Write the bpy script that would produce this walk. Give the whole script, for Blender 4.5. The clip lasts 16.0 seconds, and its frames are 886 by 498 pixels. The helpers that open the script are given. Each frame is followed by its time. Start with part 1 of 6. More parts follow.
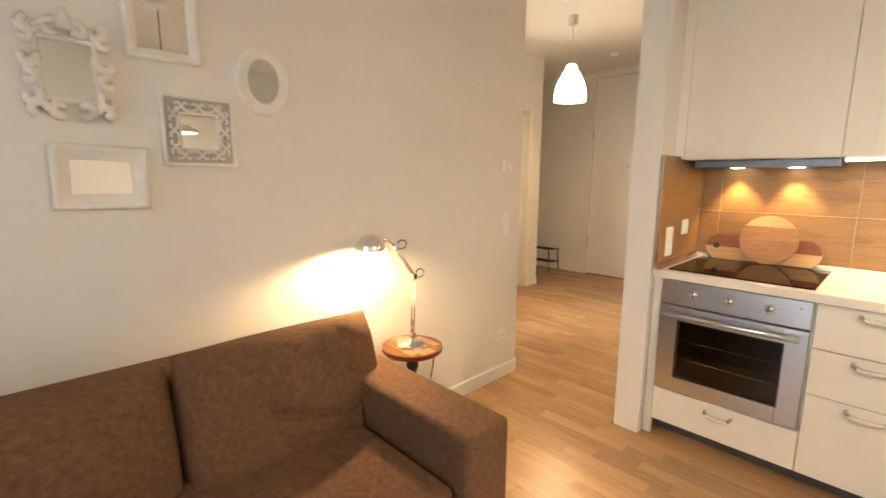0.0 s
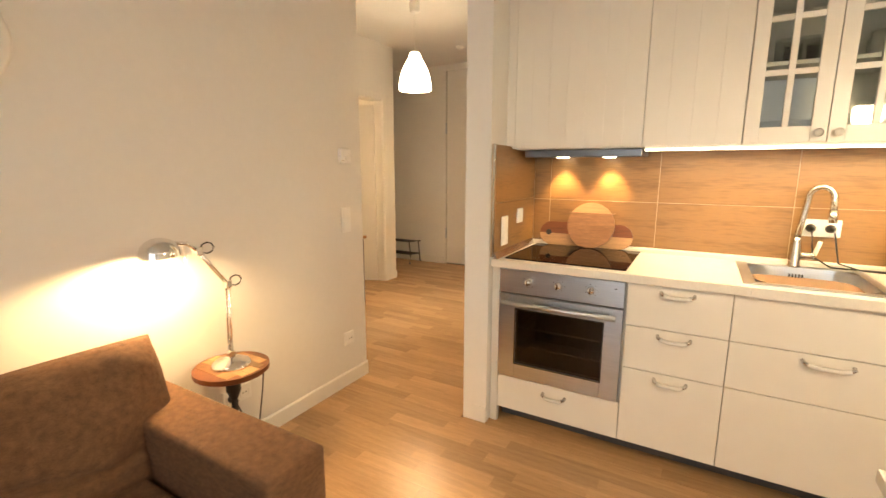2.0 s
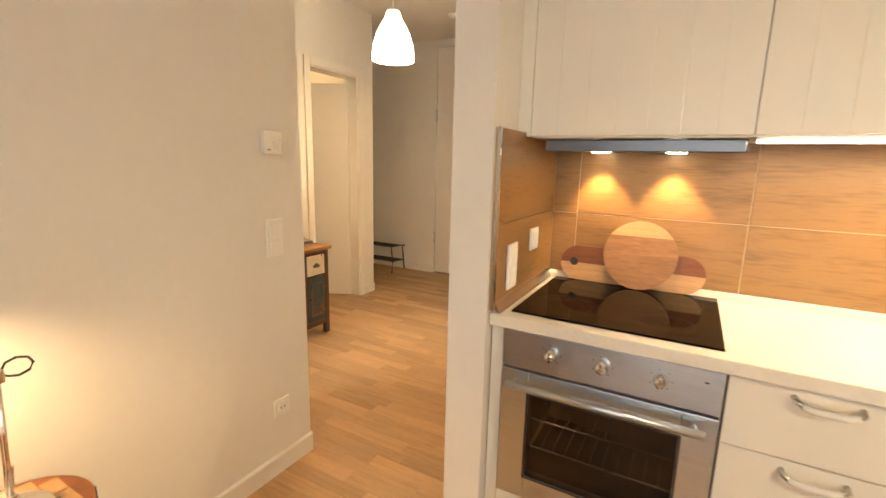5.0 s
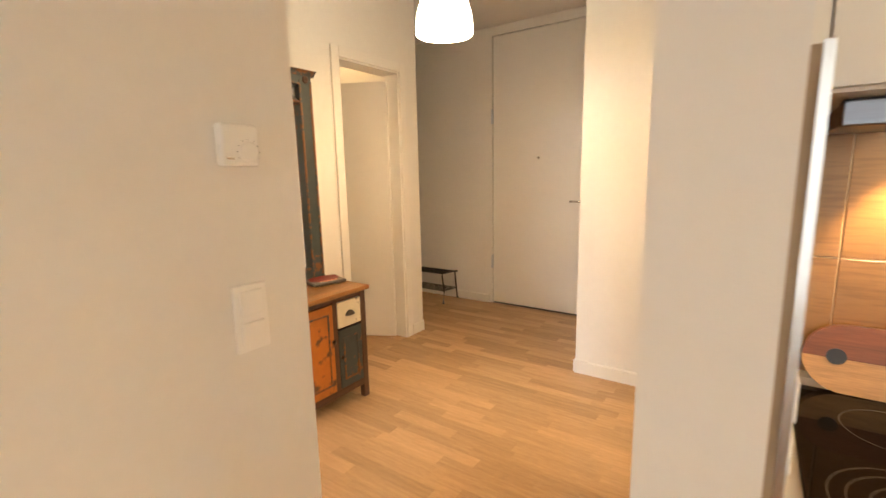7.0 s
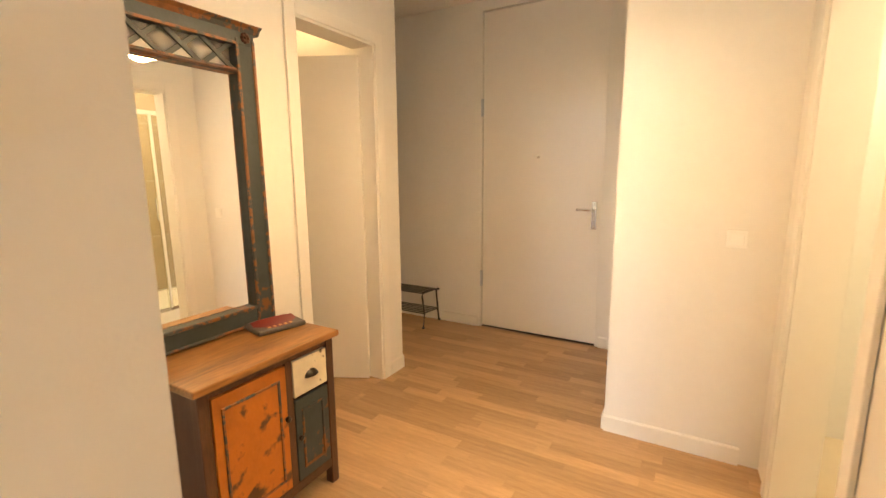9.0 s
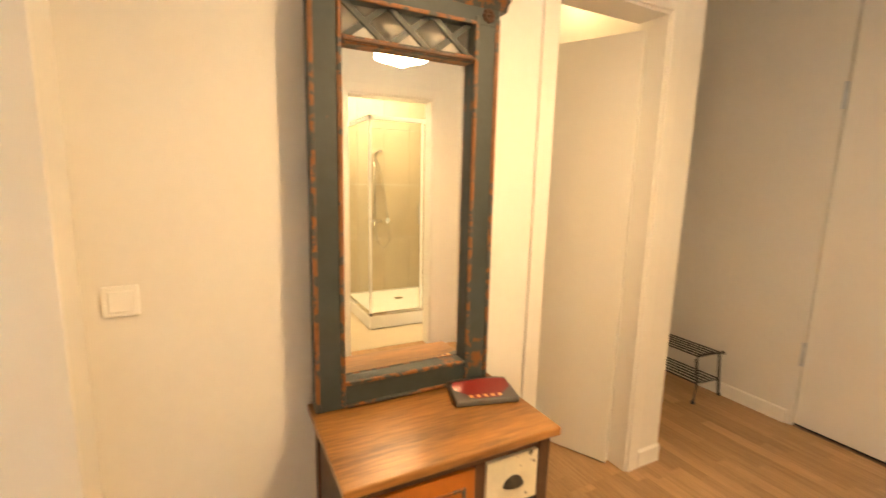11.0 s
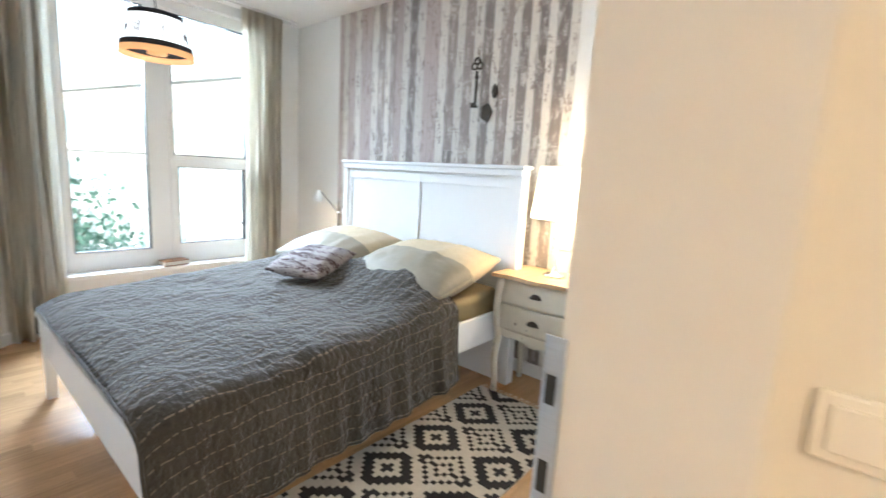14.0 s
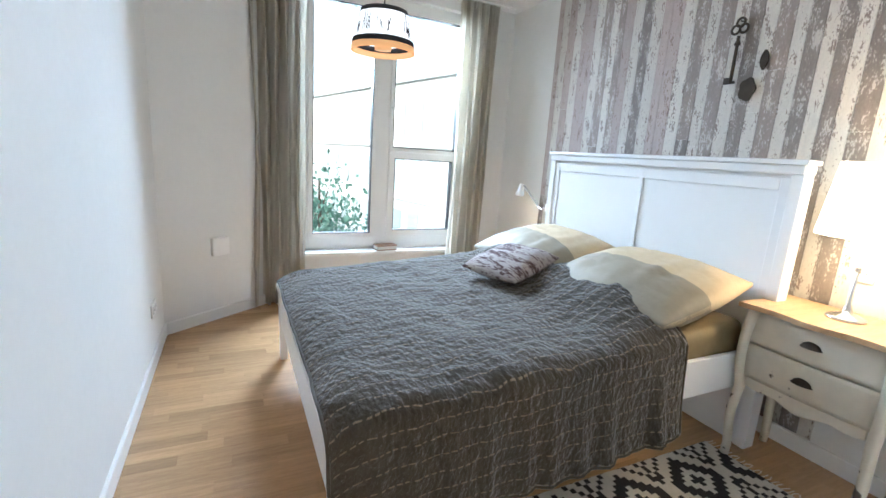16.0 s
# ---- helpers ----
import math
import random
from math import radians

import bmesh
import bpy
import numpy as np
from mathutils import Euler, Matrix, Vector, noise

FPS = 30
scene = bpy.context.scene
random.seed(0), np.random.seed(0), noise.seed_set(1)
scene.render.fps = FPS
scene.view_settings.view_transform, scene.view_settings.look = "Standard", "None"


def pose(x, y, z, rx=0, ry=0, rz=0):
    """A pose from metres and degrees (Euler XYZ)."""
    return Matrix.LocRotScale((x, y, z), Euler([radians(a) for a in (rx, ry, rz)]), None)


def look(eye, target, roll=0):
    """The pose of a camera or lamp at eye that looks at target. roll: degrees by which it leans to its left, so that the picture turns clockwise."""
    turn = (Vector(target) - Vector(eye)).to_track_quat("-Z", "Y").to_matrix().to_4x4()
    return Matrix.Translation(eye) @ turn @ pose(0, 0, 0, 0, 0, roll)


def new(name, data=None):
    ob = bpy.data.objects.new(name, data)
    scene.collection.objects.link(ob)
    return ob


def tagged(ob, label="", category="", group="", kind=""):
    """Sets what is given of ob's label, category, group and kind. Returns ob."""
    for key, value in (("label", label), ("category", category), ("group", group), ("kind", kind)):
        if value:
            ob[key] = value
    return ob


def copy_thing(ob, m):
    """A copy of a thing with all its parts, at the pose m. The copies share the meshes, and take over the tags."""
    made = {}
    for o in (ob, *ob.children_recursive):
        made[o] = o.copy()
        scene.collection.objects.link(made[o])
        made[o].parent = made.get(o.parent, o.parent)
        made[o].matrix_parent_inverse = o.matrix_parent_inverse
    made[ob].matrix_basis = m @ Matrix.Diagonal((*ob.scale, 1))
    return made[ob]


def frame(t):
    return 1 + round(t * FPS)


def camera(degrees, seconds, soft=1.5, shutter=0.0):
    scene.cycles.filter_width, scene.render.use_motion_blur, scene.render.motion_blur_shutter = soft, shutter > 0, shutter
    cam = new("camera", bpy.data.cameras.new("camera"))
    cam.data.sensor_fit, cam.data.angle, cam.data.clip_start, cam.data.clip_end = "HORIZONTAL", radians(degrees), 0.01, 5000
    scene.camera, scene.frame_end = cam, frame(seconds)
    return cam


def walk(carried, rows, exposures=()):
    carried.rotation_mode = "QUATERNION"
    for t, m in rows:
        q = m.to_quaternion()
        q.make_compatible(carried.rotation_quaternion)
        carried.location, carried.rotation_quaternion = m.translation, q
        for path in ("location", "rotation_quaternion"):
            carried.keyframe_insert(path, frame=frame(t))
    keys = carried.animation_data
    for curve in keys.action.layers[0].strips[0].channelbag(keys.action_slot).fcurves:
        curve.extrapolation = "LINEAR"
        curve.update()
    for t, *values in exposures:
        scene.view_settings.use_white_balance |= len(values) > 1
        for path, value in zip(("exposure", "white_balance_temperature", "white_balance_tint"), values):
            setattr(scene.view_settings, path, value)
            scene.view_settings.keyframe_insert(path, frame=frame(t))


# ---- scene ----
cam = camera(89.6, 16.0, shutter=0.4)
PATH = [
    (0, (0.128, 0.085, 1.348), (-1.296, 1.451, 1.024), 0.3),
    (0.5, (0.123, 0.129, 1.347), (-1.165, 1.622, 1.014), 0.3),
    (1, (0.129, 0.191, 1.346), (-1.034, 1.782, 1.004), 0.3),
    (1.5, (0.145, 0.265, 1.34), (-0.924, 1.919, 0.992), 0.3),
    (2, (0.157, 0.348, 1.334), (-0.823, 2.056, 0.981), 0.1),
    (2.5, (0.141, 0.432, 1.348), (-0.762, 2.178, 0.982), 0.1),
    (3, (0.101, 0.52, 1.321), (-0.74, 2.3, 0.966), 0.2),
    (3.2, (0.106, 0.571, 1.341), (-0.736, 2.347, 0.968), 0.3),
    (5.5, (-0.36, 1.311, 1.349), (-1.378, 2.993, 0.984), 1.0),
    (6, (-0.498, 1.483, 1.336), (-1.607, 3.116, 0.996), 0.1),
    (6.5, (-0.623, 1.646, 1.344), (-1.79, 3.237, 1.017), -0.8),
    (7, (-0.764, 1.815, 1.341), (-1.892, 3.433, 1.008), -1.2),
    (7.5, (-0.944, 1.973, 1.351), (-1.925, 3.68, 1.004), -1.6),
    (8, (-1.088, 2.092, 1.333), (-2.032, 3.822, 0.994), -0.5),
    (10.3, (-1.581, 2.67, 1.404), (-2.949, 4.087, 1.057), 0.2),
    (10.5, (-1.622, 2.722, 1.408), (-3.107, 4.016, 1.065), 0.6),
    (11, (-1.715, 2.819, 1.41), (-3.467, 3.727, 1.084), 1.5),
    (11.5, (-1.839, 2.827, 1.394), (-3.705, 3.47, 1.073), 1.7),
    (12, (-1.989, 2.794, 1.362), (-3.934, 3.163, 1.077), 2.3),
    (12.5, (-2.085, 2.795, 1.36), (-4.062, 2.732, 1.063), 2.3),
    (13, (-2.273, 2.772, 1.345), (-4.158, 2.174, 1.046), 2.0),
    (13.2, (-2.299, 2.812, 1.345), (-4.039, 1.858, 1.094), 1.4),
    (13.5, (-2.336, 2.714, 1.385), (-4.041, 1.726, 1.045), 2.5),
    (14, (-2.431, 2.533, 1.318), (-3.948, 1.269, 0.998), 3.3),
    (14.5, (-2.456, 2.446, 1.313), (-3.752, 0.965, 0.959), 3.7),
    (15, (-2.505, 2.357, 1.322), (-3.556, 0.702, 0.928), 3.7),
    (15.5, (-2.544, 2.32, 1.329), (-3.441, 0.582, 0.907), 3.7),
    (16, (-2.573, 2.257, 1.325), (-3.417, 0.491, 0.917), 3.8),
]
walk(cam, [(t, look(eye, target, roll)) for t, eye, target, roll in PATH],
     [(0, 0.10, 6600, 11), (3, 0.10, 7450, 12), (5.5, 0.10, 6900, 12), (6.5, 0.12, 6700, 12), (8, 0.15, 7450, 13), (10.5, 0.32, 7500, 12), (11, 0.40, 7500, 11), (12.5, 0.50, 6750, 11), (13.5, 0.38, 5900, 9), (14.5, 0.36, 5650, 8), (16, 0.10, 5500, 8)])

# ---- world and lights ----
world = bpy.data.worlds.new("world")
scene.world = world
world.use_nodes = True
wn = world.node_tree
sky = wn.nodes.new("ShaderNodeTexSky")
sky.sky_type, sky.sun_disc = "NISHITA", False
sky.sun_elevation, sky.sun_rotation = radians(28), radians(73)
sky.dust_density, sky.air_density = 6, 1.2
wn.links.new(sky.outputs[0], wn.nodes["Background"].inputs[0])
wn.nodes["Background"].inputs[1].default_value = 0.15
WARM = (1.0, 0.66, 0.32)
SOFT = (1.0, 0.80, 0.54)
DAY = (0.74, 0.87, 1.0)


def lamp(name, kind, m, watts, colour, **kw):
    data = bpy.data.lights.new(name, kind)
    data.energy, data.color = watts, colour
    for key, value in kw.items():
        if key == "size":
            data.size = value
        elif key == "size_y":
            data.shape, data.size_y = "RECTANGLE", value
        elif key == "radius":
            data.shadow_soft_size = value
        elif key == "cone":
            data.spot_size, data.spot_blend = radians(value), 0.6
    ob = new(name, data)
    ob.matrix_world = m
    return ob


sun = lamp("sun", "SUN", look((10, 3, 5.5), (0, 0, 0)), 5.0, (1, 0.95, 0.88))
sun.data.angle = radians(8)
lamp("bedroom_sky_light", "AREA", look((-3.85, -3.4, 3.2), (-3.9, 0.5, 1.0)), 1500, DAY, size=3.2, size_y=2.4)
lamp("living_window_light", "AREA", pose(0.2, -2.56, 1.5, 76, 0, 180), 330, DAY, size=2.2, size_y=1.9)
lamp("living_pendant_light", "POINT", pose(1.0, 1.1, 1.67), 50, SOFT, radius=0.08)
lamp("hall_pendant_light", "POINT", pose(-2.05, 3.71, 2.03), 43, (1.0, 0.62, 0.28), radius=0.07)
lamp("desk_lamp_light", "SPOT", look((-1.505, 1.205, 1.030), (-1.545, 1.165, 0.60)), 30, WARM, radius=0.012, cone=174)
lamp("hood_light", "SPOT", look((-0.53, 2.905, 1.388), (-0.53, 2.95, 1.0)), 16, WARM, radius=0.015, cone=80)
lamp("hood_light", "SPOT", look((-0.28, 2.905, 1.388), (-0.28, 2.95, 1.0)), 16, WARM, radius=0.015, cone=80)
lamp("under_cabinet_light", "AREA", pose(0.70, 2.66, 1.414), 16, (1, 0.76, 0.45), size=1.5, size_y=0.03)
lamp("bedside_lamp_light", "POINT", pose(-4.875, 1.375, 1.25), 24, WARM, radius=0.06)
lamp("far_bedside_light", "POINT", pose(-4.885, -1.075, 1.045), 1.3, WARM, radius=0.015)
lamp("bathroom_light", "AREA", pose(-0.1, 4.3, 2.64), 40, (1, 0.82, 0.55), size=0.4, size_y=0.4)
lamp("closet_light", "POINT", pose(-3.62, 4.50, 2.46), 7, WARM, radius=0.08)


# ---- materials ----
def mat(name, colour, rough=0.6, metal=0.0, var=0.06, scale=12.0, bump=0.0, bscale=60.0, stretch=(1, 1, 1), second=None, spots=0.5, coat=0.0, rand=0.0, ease=0.08, island=False):
    """A principled material with colour grain at two scales, optional second colour in worn patches, and fine relief."""
    m = bpy.data.materials.new(name)
    m.use_nodes = True
    t = m.node_tree
    b = t.nodes["Principled BSDF"]
    b.inputs["Roughness"].default_value, b.inputs["Metallic"].default_value = rough, metal
    b.inputs["Coat Weight"].default_value = coat
    co = t.nodes.new("ShaderNodeTexCoord")
    mp = t.nodes.new("ShaderNodeMapping")
    mp.inputs["Scale"].default_value = stretch
    t.links.new(co.outputs["Object"], mp.inputs[0])
    vec = mp.outputs[0]
    info = t.nodes.new("ShaderNodeNewGeometry" if island else "ShaderNodeObjectInfo")
    pick = "Random Per Island" if island else "Random"
    if rand:
        add = t.nodes.new("ShaderNodeVectorMath")
        mul = t.nodes.new("ShaderNodeVectorMath")
        mul.operation = "SCALE"
        mul.inputs[0].default_value = (37, 91, 53)
        t.links.new(info.outputs[pick], mul.inputs["Scale"])
        t.links.new(vec, add.inputs[0])
        t.links.new(mul.outputs[0], add.inputs[1])
        vec = add.outputs[0]
    big = t.nodes.new("ShaderNodeTexNoise")
    big.inputs["Scale"].default_value, big.inputs["Detail"].default_value = scale * 0.15, 3
    fine = t.nodes.new("ShaderNodeTexNoise")
    fine.inputs["Scale"].default_value, fine.inputs["Detail"].default_value = scale, 5
    t.links.new(vec, big.inputs[0])
    t.links.new(vec, fine.inputs[0])
    mix = t.nodes.new("ShaderNodeMath")
    mix.operation = "MULTIPLY_ADD"
    mix.inputs[1].default_value = 0.5
    half = t.nodes.new("ShaderNodeMath")
    half.operation = "MULTIPLY"
    half.inputs[1].default_value = 0.5
    t.links.new(big.outputs[0], half.inputs[0])
    t.links.new(fine.outputs[0], mix.inputs[0])
    t.links.new(half.outputs[0], mix.inputs[2])
    val = t.nodes.new("ShaderNodeMapRange")
    val.inputs[1].default_value, val.inputs[2].default_value = 0.3, 0.7
    val.inputs[3].default_value, val.inputs[4].default_value = 1 - var, 1 + var
    t.links.new(mix.outputs[0], val.inputs[0])
    value = val.outputs[0]
    if rand:
        rr = t.nodes.new("ShaderNodeMapRange")
        rr.inputs[3].default_value, rr.inputs[4].default_value = 1 - rand, 1 + rand
        t.links.new(info.outputs[pick], rr.inputs[0])
        m2 = t.nodes.new("ShaderNodeMath")
        m2.operation = "MULTIPLY"
        t.links.new(value, m2.inputs[0])
        t.links.new(rr.outputs[0], m2.inputs[1])
        value = m2.outputs[0]
    hsv = t.nodes.new("ShaderNodeHueSaturation")
    hsv.inputs["Color"].default_value = (*colour, 1)
    t.links.new(value, hsv.inputs["Value"])
    colour_out = hsv.outputs[0]
    if second:
        ramp = t.nodes.new("ShaderNodeMapRange")
        ramp.inputs[1].default_value, ramp.inputs[2].default_value = spots, spots + ease
        t.links.new(mix.outputs[0], ramp.inputs[0])
        mc = t.nodes.new("ShaderNodeMix")
        mc.data_type = "RGBA"
        t.links.new(ramp.outputs[0], mc.inputs["Factor"])
        t.links.new(colour_out, mc.inputs["A"])
        mc.inputs["B"].default_value = (*second, 1)
        colour_out = mc.outputs["Result"]
    t.links.new(colour_out, b.inputs["Base Color"])
    if bump:
        bn = t.nodes.new("ShaderNodeTexNoise")
        bn.inputs["Scale"].default_value, bn.inputs["Detail"].default_value = bscale, 4
        t.links.new(vec, bn.inputs[0])
        bp = t.nodes.new("ShaderNodeBump")
        bp.inputs["Strength"].default_value, bp.inputs["Distance"].default_value = bump, 0.01
        t.links.new(bn.outputs[0], bp.inputs["Height"])
        t.links.new(bp.outputs[0], b.inputs["Normal"])
    return m


def glow(name, colour, strength, base=(0.9, 0.9, 0.9)):
    m = mat(name, base, 0.4)
    b = m.node_tree.nodes["Principled BSDF"]
    b.inputs["Emission Color"].default_value = (*colour, 1)
    b.inputs["Emission Strength"].default_value = strength
    return m


def glassy(name, colour=(1, 1, 1), rough=0.0, ior=1.45):
    m = bpy.data.materials.new(name)
    m.use_nodes = True
    t = m.node_tree
    t.nodes.remove(t.nodes["Principled BSDF"])
    out = t.nodes["Material Output"]
    tr, gl, fr, pw, mx = (t.nodes.new("ShaderNode" + k) for k in ("BsdfTransparent", "BsdfGlossy", "LayerWeight", "Math", "MixShader"))
    pw.operation = "POWER"
    pw.inputs[1].default_value = 5
    tr.inputs[0].default_value = (*colour, 1)
    gl.inputs["Roughness"].default_value = rough
    sc = t.nodes.new("ShaderNodeMath")
    sc.operation = "MULTIPLY_ADD"
    sc.inputs[1].default_value, sc.inputs[2].default_value = (0.6, 0.04) if ior > 1.2 else (0.25, 0.02)
    t.links.new(fr.outputs["Facing"], pw.inputs[0])
    t.links.new(pw.outputs[0], sc.inputs[0])
    t.links.new(sc.outputs[0], mx.inputs[0])
    t.links.new(tr.outputs[0], mx.inputs[1])
    t.links.new(gl.outputs[0], mx.inputs[2])
    t.links.new(mx.outputs[0], out.inputs[0])
    return m


